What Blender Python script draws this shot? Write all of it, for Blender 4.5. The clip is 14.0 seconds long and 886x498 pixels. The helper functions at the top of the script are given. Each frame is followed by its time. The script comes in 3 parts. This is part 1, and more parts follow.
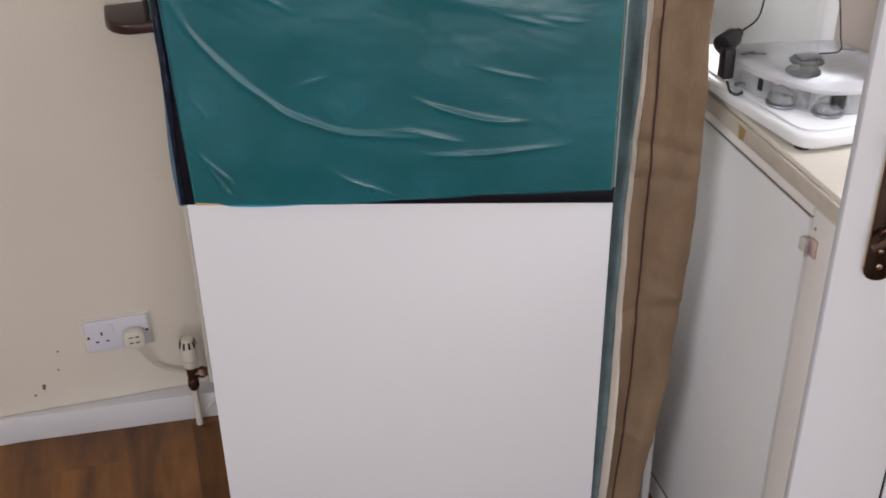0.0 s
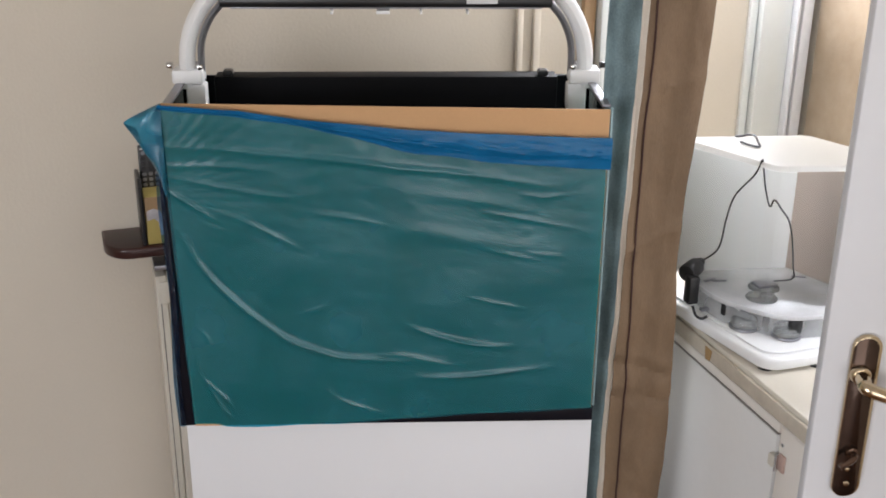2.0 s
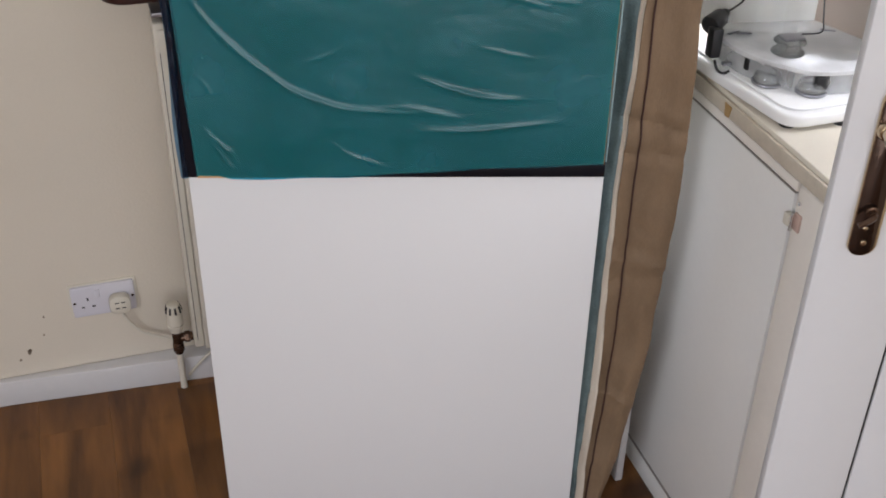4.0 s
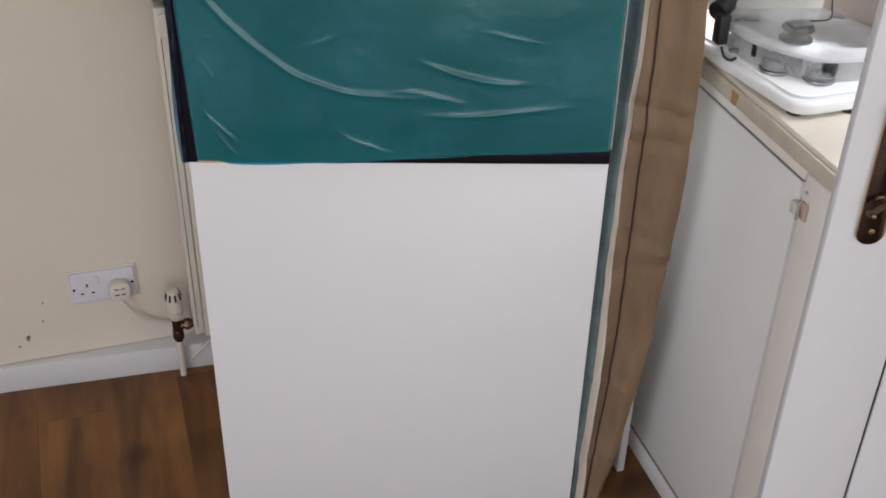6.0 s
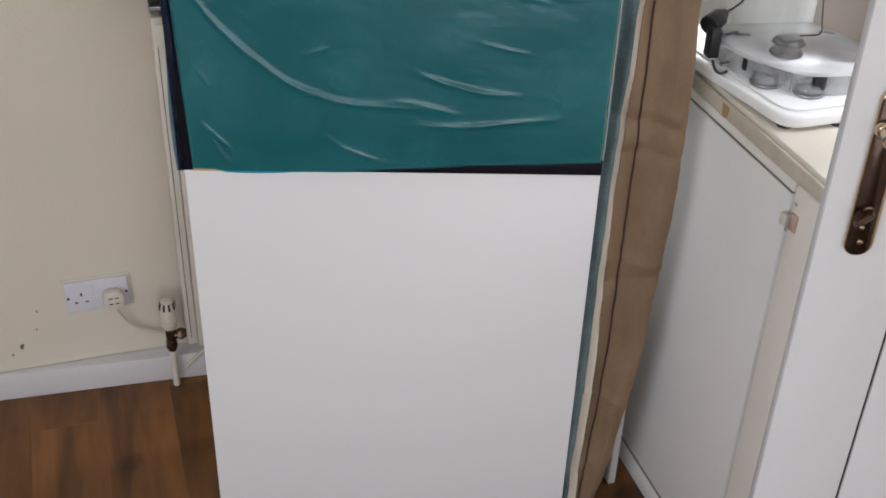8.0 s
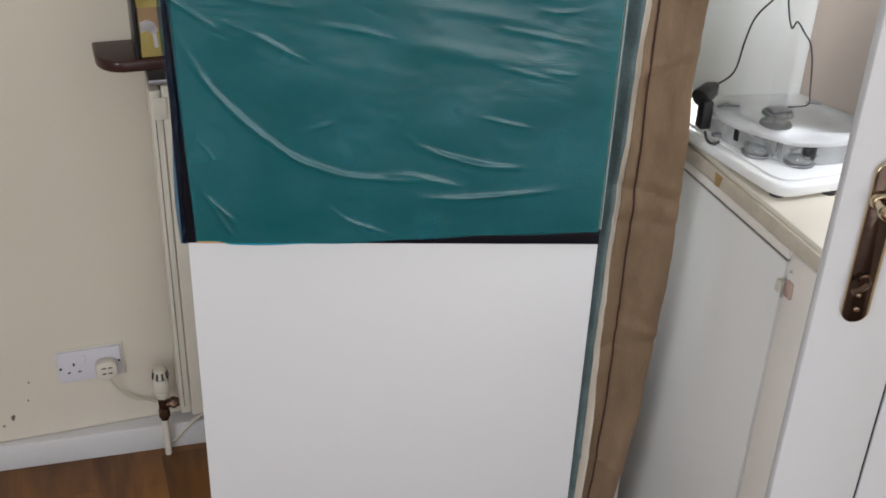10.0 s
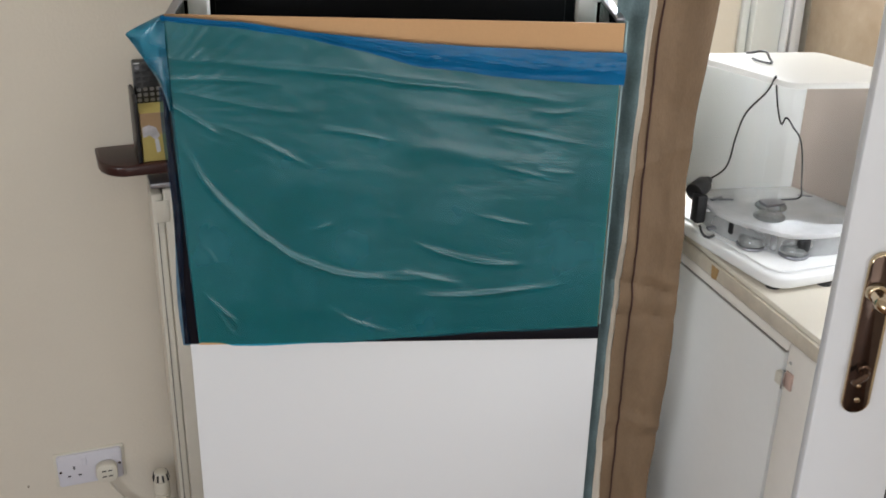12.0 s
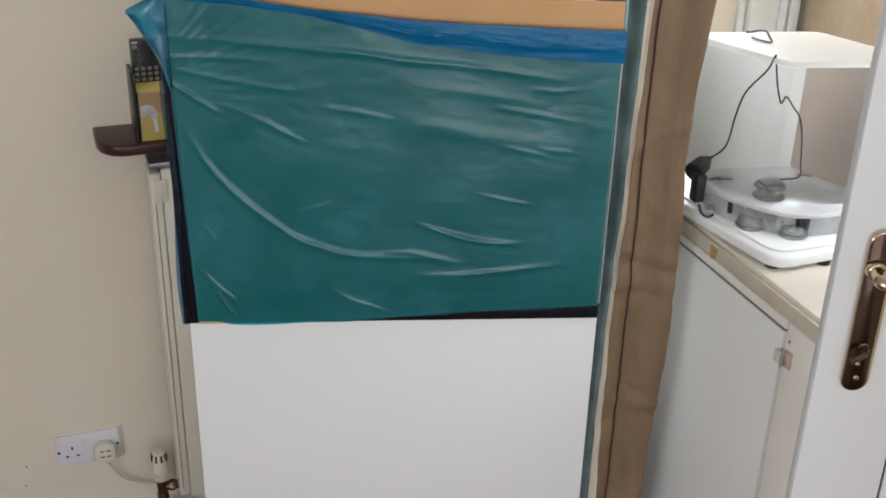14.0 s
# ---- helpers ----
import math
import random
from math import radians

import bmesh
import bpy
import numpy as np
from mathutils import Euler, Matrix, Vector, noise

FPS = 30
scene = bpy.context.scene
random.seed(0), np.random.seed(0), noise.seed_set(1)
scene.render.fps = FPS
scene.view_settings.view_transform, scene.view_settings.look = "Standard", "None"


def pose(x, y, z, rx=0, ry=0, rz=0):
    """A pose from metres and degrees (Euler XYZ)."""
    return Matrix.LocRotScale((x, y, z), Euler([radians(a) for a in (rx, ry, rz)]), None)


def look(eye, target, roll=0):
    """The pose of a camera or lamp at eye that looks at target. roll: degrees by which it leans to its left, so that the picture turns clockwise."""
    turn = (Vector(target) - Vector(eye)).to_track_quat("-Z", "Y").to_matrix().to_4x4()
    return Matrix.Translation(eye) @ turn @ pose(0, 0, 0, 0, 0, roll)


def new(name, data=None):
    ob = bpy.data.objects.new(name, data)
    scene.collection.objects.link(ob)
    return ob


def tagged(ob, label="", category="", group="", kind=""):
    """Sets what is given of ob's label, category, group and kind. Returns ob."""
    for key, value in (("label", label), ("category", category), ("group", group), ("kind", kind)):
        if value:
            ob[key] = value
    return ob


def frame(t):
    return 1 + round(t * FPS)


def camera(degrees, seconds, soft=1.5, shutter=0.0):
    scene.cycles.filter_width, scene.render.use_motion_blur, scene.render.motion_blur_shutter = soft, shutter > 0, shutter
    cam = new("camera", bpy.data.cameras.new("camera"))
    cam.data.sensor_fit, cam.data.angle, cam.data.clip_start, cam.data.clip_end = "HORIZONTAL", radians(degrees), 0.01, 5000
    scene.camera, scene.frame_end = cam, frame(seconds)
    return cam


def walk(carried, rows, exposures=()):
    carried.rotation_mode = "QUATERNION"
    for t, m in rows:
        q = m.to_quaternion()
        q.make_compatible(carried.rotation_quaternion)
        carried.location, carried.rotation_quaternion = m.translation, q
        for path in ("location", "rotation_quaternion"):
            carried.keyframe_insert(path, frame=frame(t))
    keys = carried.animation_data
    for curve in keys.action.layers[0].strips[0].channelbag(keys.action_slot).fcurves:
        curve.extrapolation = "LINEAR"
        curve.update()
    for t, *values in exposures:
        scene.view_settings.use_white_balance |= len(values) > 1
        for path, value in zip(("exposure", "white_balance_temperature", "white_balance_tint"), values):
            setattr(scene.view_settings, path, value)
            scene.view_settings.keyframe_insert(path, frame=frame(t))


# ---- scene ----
cam = camera(42.0, 14.0, 1.8)
PATH = [
    (0, (0.228, -2.068, 1.635), (0.658, -0.439, 0.592), -0.9),
    (0.5, (0.164, -2.076, 1.665), (0.654, -0.472, 0.576), -0.2),
    (1, (0.145, -2.071, 1.699), (0.676, -0.423, 0.698), 0.3),
    (1.5, (0.134, -2.093, 1.701), (0.696, -0.389, 0.818), 0.6),
    (2, (0.126, -2.119, 1.732), (0.712, -0.365, 0.969), 0.5),
    (2.5, (0.123, -2.123, 1.727), (0.712, -0.375, 0.954), 0.7),
    (3, (0.12, -2.108, 1.712), (0.707, -0.39, 0.873), 1.1),
    (3.5, (0.119, -2.1, 1.664), (0.692, -0.424, 0.735), 1.5),
    (4, (0.142, -2.075, 1.688), (0.657, -0.501, 0.568), 1.0),
    (6.5, (0.143, -2.064, 1.664), (0.653, -0.496, 0.533), 1.6),
    (7, (0.147, -2.077, 1.658), (0.662, -0.485, 0.562), 1.8),
    (9.5, (0.1, -2.085, 1.688), (0.657, -0.525, 0.568), 2.3),
    (10, (0.087, -2.077, 1.696), (0.679, -0.462, 0.676), 2.3),
    (10.5, (0.098, -2.082, 1.717), (0.695, -0.412, 0.792), 1.5),
    (11, (0.084, -2.084, 1.718), (0.692, -0.423, 0.785), 1.5),
    (11.5, (0.083, -2.086, 1.713), (0.695, -0.407, 0.815), 1.3),
    (12, (0.078, -2.085, 1.713), (0.697, -0.399, 0.831), 1.3),
    (12.5, (0.075, -2.085, 1.708), (0.697, -0.403, 0.822), 1.4),
    (13, (0.074, -2.084, 1.709), (0.696, -0.409, 0.81), 1.4),
    (13.5, (0.07, -2.084, 1.706), (0.695, -0.413, 0.802), 1.5),
    (14, (0.068, -2.086, 1.704), (0.694, -0.415, 0.8), 1.5),
]
walk(cam, [(t, look(eye, target, roll)) for t, eye, target, roll in PATH],
     [(0, 0.0, 6500, 18), (0.5, 0.0, 6500, 24), (1.5, 0.0, 6500, 14), (4.0, 0.0, 6500, 15), (7.0, 0.0, 6450, 14), (9.5, 0.0, 6400, 12), (11.0, 0.0, 6500, 10), (14.0, 0.0, 6500, 10)])

# ---------------------------------------------------------------- light
world = bpy.data.worlds.new("world")
scene.world = world
world.use_nodes = True
wn = world.node_tree.nodes
sky = wn.new("ShaderNodeTexSky")
sky.sky_type, sky.sun_disc = "NISHITA", False
sky.sun_elevation, sky.sun_rotation = radians(35), radians(200)
world.node_tree.links.new(sky.outputs[0], wn["Background"].inputs[0])
wn["Background"].inputs[1].default_value = 0.12


def unseen_light(name, m, w, h, watts, colour):
    lamp = bpy.data.lights.new(name, "AREA")
    lamp.shape, lamp.size, lamp.size_y, lamp.energy, lamp.color = "RECTANGLE", w, h, watts, colour
    ob = new(name, lamp)
    ob.matrix_world = m
    return ob


unseen_light("unseen_light", look((0.45, -4.58, 1.08), (0.45, 0, 1.08)), 2.1, 1.96, 29.5, (0.885, 0.93, 0.99))
unseen_light("unseen_light", look((-1.98, -3.0, 1.55), (0.3, -1.4, 1.1)), 1.5, 1.2, 43, (0.885, 0.93, 0.99))
# fill lamp in an assumed opening out of view, added to brighten the worktop corner
unseen_light("unseen_light", look((1.40, -0.02, 1.80), (1.22, -0.75, 1.0)), 0.32, 0.72, 25, (0.885, 0.93, 0.99))
# narrow fill lamp with no known source, added to lift the small aquarium
unseen_light("unseen_light", look((1.655, -0.95, 1.60), (1.15, -0.74, 0.98)), 0.4, 0.76, 1.5, (0.885, 0.93, 0.99)).data.spread = radians(76)


# ---------------------------------------------------------------- materials
def mat(name, rgb, rough=0.5, metal=0.0, vary=0.08, scale=6.0, fine=90.0, bump=0.05, spec=0.5, coat=0.0, rgb2=None, stretch=(1, 1, 1), dist=0.002):
    """A surface with colour that drifts at two scales and fine relief."""
    m = bpy.data.materials.new(name)
    m.use_nodes = True
    nt = m.node_tree
    N, L = nt.nodes, nt.links
    b = N["Principled BSDF"]
    co = N.new("ShaderNodeTexCoord")
    mp = N.new("ShaderNodeMapping")
    mp.inputs["Scale"].default_value = stretch
    L.new(co.outputs["Object"], mp.inputs[0])
    n1, n2 = N.new("ShaderNodeTexNoise"), N.new("ShaderNodeTexNoise")
    n1.inputs["Scale"].default_value, n2.inputs["Scale"].default_value = scale, fine
    n1.inputs["Detail"].default_value, n2.inputs["Detail"].default_value = 5, 4
    for n in (n1, n2):
        L.new(mp.outputs[0], n.inputs["Vector"])
    add = N.new("ShaderNodeMath")
    add.operation = "MULTIPLY_ADD"
    L.new(n2.outputs[0], add.inputs[0])
    add.inputs[1].default_value = 0.35
    L.new(n1.outputs[0], add.inputs[2])
    r = N.new("ShaderNodeValToRGB")
    r.color_ramp.elements[0].position, r.color_ramp.elements[1].position = 0.42, 0.92
    lo = rgb2 or [c * (1 - vary) for c in rgb]
    hi = rgb if rgb2 else [min(1, c * (1 + vary)) for c in rgb]
    r.color_ramp.elements[0].color, r.color_ramp.elements[1].color = (*lo, 1), (*hi, 1)
    L.new(add.outputs[0], r.inputs[0])
    L.new(r.outputs[0], b.inputs["Base Color"])
    b.inputs["Roughness"].default_value, b.inputs["Metallic"].default_value = rough, metal
    b.inputs["Specular IOR Level"].default_value, b.inputs["Coat Weight"].default_value = spec, coat
    bp = N.new("ShaderNodeBump")
    bp.inputs["Strength"].default_value, bp.inputs["Distance"].default_value = bump, dist
    L.new(n2.outputs[0], bp.inputs["Height"])
    L.new(bp.outputs[0], b.inputs["Normal"])
    return m


def clear(name, rgb, rough=0.02, shine=0.12):
    """Thin clear plastic or glass: see-through with a gloss that grows at grazing angles."""
    m = bpy.data.materials.new(name)
    m.use_nodes = True
    N, L = m.node_tree.nodes, m.node_tree.links
    N.remove(N["Principled BSDF"])
    t, g, mix, fr = N.new("ShaderNodeBsdfTransparent"), N.new("ShaderNodeBsdfGlossy"), N.new("ShaderNodeMixShader"), N.new("ShaderNodeFresnel")
    t.inputs[0].default_value = (*rgb, 1)
    g.inputs["Roughness"].default_value = rough
    fr.inputs[0].default_value = 1.3 + shine
    L.new(fr.outputs[0], mix.inputs[0])
    L.new(t.outputs[0], mix.inputs[1])
    L.new(g.outputs[0], mix.inputs[2])
    L.new(mix.outputs[0], N["Material Output"].inputs[0])
    return m


def film_mat(name, tint, body, fac, rough=0.16, spec=0.8, ior=1.5):
    """Blue polythene: tinted see-through sheet with a milky share and a wet gloss."""
    m = bpy.data.materials.new(name)
    m.use_nodes = True
    N, L = m.node_tree.nodes, m.node_tree.links
    b = N["Principled BSDF"]
    t, mix, no = N.new("ShaderNodeBsdfTransparent"), N.new("ShaderNodeMixShader"), N.new("ShaderNodeTexNoise")
    co, mr = N.new("ShaderNodeTexCoord"), N.new("ShaderNodeMapRange")
    L.new(co.outputs["Object"], no.inputs["Vector"])
    no.inputs["Scale"].default_value, no.inputs["Detail"].default_value = 9, 7
    L.new(no.outputs[0], mr.inputs[0])
    mr.inputs["From Min"].default_value, mr.inputs["From Max"].default_value = 0.35, 0.7
    mr.inputs["To Min"].default_value, mr.inputs["To Max"].default_value = fac - 0.1, fac + 0.2
    t.inputs[0].default_value = (*tint, 1)
    b.inputs["Base Color"].default_value = (*body, 1)
    b.inputs["Roughness"].default_value = 0.42
    b.inputs["Specular IOR Level"].default_value = spec
    L.new(mr.outputs[0], mix.inputs[0])
    L.new(t.outputs[0], mix.inputs[1])
    L.new(b.outputs[0], mix.inputs[2])
    g, fr, top = N.new("ShaderNodeBsdfGlossy"), N.new("ShaderNodeFresnel"), N.new("ShaderNodeMixShader")
    g.inputs["Roughness"].default_value = rough
    fr.inputs[0].default_value = ior
    n2, bp = N.new("ShaderNodeTexNoise"), N.new("ShaderNodeBump")
    mp = N.new("ShaderNodeMapping")
    mp.inputs["Scale"].default_value = (1, 1, 3)
    L.new(co.outputs["Object"], mp.inputs[0])
    L.new(mp.outputs[0], n2.inputs["Vector"])
    n2.inputs["Scale"].default_value, n2.inputs["Detail"].default_value = 14, 5
    bp.inputs["Strength"].default_value, bp.inputs["Distance"].default_value = 0.25, 0.004
    L.new(n2.outputs[0], bp.inputs["Height"])
    for s in (g, b, fr):
        L.new(bp.outputs[0], s.inputs["Normal"])
    L.new(fr.outputs[0], top.inputs[0])
    L.new(mix.outputs[0], top.inputs[1])
    L.new(g.outputs[0], top.inputs[2])
    L.new(top.outputs[0], N["Material Output"].inputs[0])
    return m


def oak_mat():
    m = bpy.data.materials.new("oak_laminate")
    m.use_nodes = True
    N, L = m.node_tree.nodes, m.node_tree.links
    b = N["Principled BSDF"]
    co, oi, mp, ad = N.new("ShaderNodeTexCoord"), N.new("ShaderNodeObjectInfo"), N.new("ShaderNodeMapping"), N.new("ShaderNodeVectorMath")
    sc = N.new("ShaderNodeMath")
    sc.operation = "MULTIPLY"
    sc.inputs[1].default_value = 37
    L.new(oi.outputs["Random"], sc.inputs[0])
    L.new(co.outputs["Object"], ad.inputs[0])
    L.new(sc.outputs[0], ad.inputs[1])
    L.new(ad.outputs[0], mp.inputs[0])
    mp.inputs["Scale"].default_value = (6.5, 0.9, 1)
    n1, n2, wv = N.new("ShaderNodeTexNoise"), N.new("ShaderNodeTexNoise"), N.new("ShaderNodeTexNoise")
    for n, s, d, x in ((n1, 1.4, 6, 1.2), (n2, 12, 4, 0), (wv, 5, 2, 0)):
        n.inputs["Scale"].default_value, n.inputs["Detail"].default_value, n.inputs["Distortion"].default_value = s, d, x
    L.new(mp.outputs[0], n1.inputs["Vector"])
    L.new(mp.outputs[0], n2.inputs["Vector"])
    L.new(ad.outputs[0], wv.inputs["Vector"])
    mx = N.new("ShaderNodeMath")
    mx.operation = "MULTIPLY_ADD"
    mx.inputs[1].default_value = 0.2
    L.new(n2.outputs[0], mx.inputs[0])
    L.new(n1.outputs[0], mx.inputs[2])
    r = N.new("ShaderNodeValToRGB")
    r.color_ramp.elements[0].position, r.color_ramp.elements[1].position = 0.42, 0.86
    r.color_ramp.elements[0].color, r.color_ramp.elements[1].color = (0.072, 0.026, 0.006, 1), (0.255, 0.106, 0.026, 1)
    L.new(mx.outputs[0], r.inputs[0])
    # dark knots
    k = N.new("ShaderNodeValToRGB")
    k.color_ramp.elements[0].position, k.color_ramp.elements[1].position = 0.29, 0.38
    k.color_ramp.elements[0].color, k.color_ramp.elements[1].color = (0.25, 0.2, 0.18, 1), (1, 1, 1, 1)
    L.new(wv.outputs[0], k.inputs[0])
    mu = N.new("ShaderNodeMix")
    mu.data_type, mu.blend_type = "RGBA", "MULTIPLY"
    mu.inputs["Factor"].default_value = 0.85
    L.new(r.outputs[0], mu.inputs["A"])
    L.new(k.outputs[0], mu.inputs["B"])
    hs, vr = N.new("ShaderNodeHueSaturation"), N.new("ShaderNodeMapRange")
    vr.inputs["To Min"].default_value, vr.inputs["To Max"].default_value = 0.86, 1.10
    L.new(oi.outputs["Random"], vr.inputs[0])
    L.new(vr.outputs[0], hs.inputs["Value"])
    L.new(mu.outputs["Result"], hs.inputs["Color"])
    L.new(hs.outputs[0], b.inputs["Base Color"])
    b.inputs["Roughness"].default_value = 0.38
    bp = N.new("ShaderNodeBump")
    bp.inputs["Strength"].default_value, bp.inputs["Distance"].default_value = 0.15, 0.001
    L.new(n2.outputs[0], bp.inputs["Height"])
    L.new(bp.outputs[0], b.inputs["Normal"])
    return m


M_WALL = mat("cream_emulsion", (0.65, 0.59, 0.495), 0.85, vary=0.035, scale=2.5, fine=160, bump=0.25, spec=0.2)
M_CEIL = mat("ceiling_paint", (0.78, 0.77, 0.74), 0.9, vary=0.02)
M_SKIRT = mat("white_gloss_paint", (0.62, 0.61, 0.61), 0.35, vary=0.04, scale=5, fine=60, bump=0.08)
M_CAB = mat("white_melamine", (0.72, 0.72, 0.725), 0.42, vary=0.012, scale=2, fine=300, bump=0.03, spec=0.4)
M_BLACK = mat("black_silicone", (0.005, 0.005, 0.009), 0.35, vary=0.2, fine=60, bump=0.1, spec=0.25)
M_BACK = mat("black_backing", (0.003, 0.003, 0.004), 0.55, vary=0.3, fine=20, bump=0.03, spec=0.12)
M_CARD = mat("tan_card", (0.56, 0.33, 0.165), 0.75, vary=0.05, scale=4, fine=220, bump=0.1, spec=0.2)
M_FILM = film_mat("blue_film", (0.045, 0.58, 0.85), (0.004, 0.195, 0.245), 0.33, 0.22, ior=1.45)
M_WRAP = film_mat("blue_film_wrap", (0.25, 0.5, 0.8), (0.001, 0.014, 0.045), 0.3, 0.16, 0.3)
M_FOLD = film_mat("blue_film_folded", (0.0, 0.34, 0.62), (0.0, 0.15, 0.36), 0.66, 0.06, 0.2, 1.24)
M_FLAP = film_mat("blue_film_single", (0.30, 0.74, 0.88), (0.005, 0.22, 0.36), 0.42, 0.2)
M_GLASS = clear("tank_glass", (0.80, 0.90, 0.88))
M_ACRYL = clear("clear_acrylic", (0.96, 0.97, 0.97), 0.04, 0.4)
M_LID = mat("cream_lid_plastic", (0.44, 0.41, 0.36), 0.4, vary=0.04)
M_MILK = mat("milky_white_sheet", (0.90, 0.90, 0.90), 0.4, vary=0.02)
for m in (M_LID, M_MILK):  # thin milky plastic that lets light through
    mn, ml = m.node_tree.nodes, m.node_tree.links
    thru, half = mn.new("ShaderNodeBsdfTranslucent"), mn.new("ShaderNodeMixShader")
    thru.inputs[0].default_value = (0.95, 0.95, 0.93, 1)
    half.inputs[0].default_value = 0.6
    ml.new(mn["Principled BSDF"].outputs[0], half.inputs[1])
    ml.new(thru.outputs[0], half.inputs[2])
    ml.new(half.outputs[0], mn["Material Output"].inputs[0])
M_BEIGE = mat("beige_backing", (0.52, 0.42, 0.35), 0.5, vary=0.06)
M_EDGEG = mat("ground_glass_edge", (0.26, 0.38, 0.40), 0.3, vary=0.1)
M_DECK = film_mat("clear_platform", (0.97, 0.98, 0.98), (0.90, 0.91, 0.92), 0.58, 0.10)
M_SKIRTG = film_mat("clear_skirt", (0.95, 0.96, 0.97), (0.88, 0.90, 0.91), 0.24, 0.05)
M_CLOUD = film_mat("cloudy_clear_plastic", (0.90, 0.92, 0.92), (0.60, 0.62, 0.62), 0.28, 0.06)
M_WPLAS = mat("white_plastic", (0.84, 0.84, 0.83), 0.35, vary=0.03, fine=50, bump=0.03)
M_BPLAS = mat("black_plastic", (0.012, 0.012, 0.013), 0.35, vary=0.2, fine=80)
M_GREY = mat("grey_aluminium", (0.30, 0.30, 0.32), 0.35, 0.8, vary=0.1)
M_STEEL = mat("chrome", (0.7, 0.7, 0.7), 0.15, 1.0, vary=0.05)
M_BRASS = mat("polished_brass", (0.62, 0.50, 0.34), 0.16, 1.0, vary=0.12, scale=12, bump=0.03)
M_BRASSD = mat("tarnished_brass", (0.13, 0.08, 0.055), 0.25, 0.85, vary=0.4, scale=30)
M_PLATE = mat("dark_polished_bronze", (0.075, 0.05, 0.038), 0.14, 0.9, vary=0.35, scale=18)
M_RAD = mat("cream_radiator_paint", (0.66, 0.62, 0.53), 0.4, vary=0.05, fine=60, bump=0.08)
M_SHELF = mat("mahogany_stain", (0.036, 0.010, 0.008), 0.3, vary=0.35, scale=3, fine=40, stretch=(1, 8, 8))
M_PALLID = mat("white_socket_plastic", (0.60, 0.585, 0.63), 0.35, vary=0.03)
M_PLUG = mat("aged_white_plastic", (0.62, 0.58, 0.49), 0.4, vary=0.04)
M_CARDY = mat("yellow_card", (0.42, 0.33, 0.10), 0.6, vary=0.12)
M_KRAFT = mat("kraft_tape", (0.36, 0.23, 0.12), 0.5, vary=0.1)
M_TAPE = mat("clear_tape", (0.5, 0.48, 0.5), 0.2, vary=0.3, scale=40)
M_CURT = mat("brown_curtain_cloth", (0.190, 0.126, 0.076), 0.65, vary=0.20, scale=14, fine=420, bump=0.35, spec=0.22, stretch=(1, 1, 0.3))
M_BLUE = mat("blue_grey_lining", (0.135, 0.19, 0.20), 0.7, vary=0.5, scale=16, fine=380, bump=0.3, spec=0.3, stretch=(1, 1, 0.7))
M_HEM = mat("cream_hem_cloth", (0.60, 0.53, 0.44), 0.85, vary=0.07, fine=300, bump=0.4)
M_SEAM = mat("dark_brown_thread", (0.045, 0.016, 0.012), 0.8)
M_CUPD = mat("white_cupboard_paint", (0.75, 0.745, 0.72), 0.4, vary=0.025, scale=3, fine=70, bump=0.1)
M_CUPF = mat("cream_white_frame_paint", (0.80, 0.755, 0.69), 0.38, vary=0.04, scale=6, fine=60, bump=0.1)
M_TOP = mat("cream_worktop_laminate", (0.70, 0.645, 0.545), 0.4, vary=0.04, scale=8, fine=250, bump=0.05)
M_EDGE = mat("worn_beige_edging", (0.52, 0.46, 0.37), 0.5, vary=0.15, scale=14, fine=90)
M_STAIN = mat("brown_drip_stain", (0.38, 0.24, 0.10), 0.6, vary=0.3)
M_UPVC = mat("white_upvc", (0.70, 0.705, 0.72), 0.3, vary=0.015, fine=40, bump=0.02)
M_GASK = mat("black_rubber_gasket", (0.008, 0.008, 0.008), 0.6)
# colour of the shade in the gaps round the cupboard door
M_GAPSHADE = mat("grey_brown_gap_shade", (0.26, 0.24, 0.22), 0.7, vary=0.2)
M_FRAME = mat("white_window_frame", (0.66, 0.68, 0.66), 0.35, vary=0.03)
M_BROWN = mat("brown_mottled_panel", (0.40, 0.315, 0.225), 0.5, scale=7, fine=40, bump=0.35, rgb2=(0.26, 0.187, 0.118), dist=0.004)
M_PINK = mat("copper_latch", (0.58, 0.42, 0.36), 0.4, 0.4, vary=0.2)
M_DIRT = mat("dark_scuff", (0.27, 0.21, 0.15), 0.8, vary=0.4)
M_PRINT = mat("white_print", (0.55, 0.55, 0.55), 0.6)
M_SLOT = mat("dark_slot", (0.02, 0.018, 0.02), 0.7)
M_BLUEP = mat("blue_paper", (0.03, 0.05, 0.16), 0.6, vary=0.2)
M_OAK = oak_mat()


# ---------------------------------------------------------------- mesh helpers
def box(x0, x1, y0, y1, z0, z1, bev=0.0, seg=2, bm=None):
    tmp = bmesh.new()
    bmesh.ops.create_cube(tmp, size=1, matrix=Matrix.Translation(((x0 + x1) / 2, (y0 + y1) / 2, (z0 + z1) / 2)) @ Matrix.Diagonal((x1 - x0, y1 - y0, z1 - z0, 1)))
    if bev:
        bmesh.ops.bevel(tmp, geom=tmp.edges[:], offset=bev, segments=seg, affect="EDGES", profile=0.5)
    return merge(tmp, bm)


def merge(tmp, bm):
    if bm is None:
        return tmp
    me = bpy.data.meshes.new("tmp")
    tmp.to_mesh(me)
    tmp.free()
    bm.from_mesh(me)
    bpy.data.meshes.remove(me)
    return bm


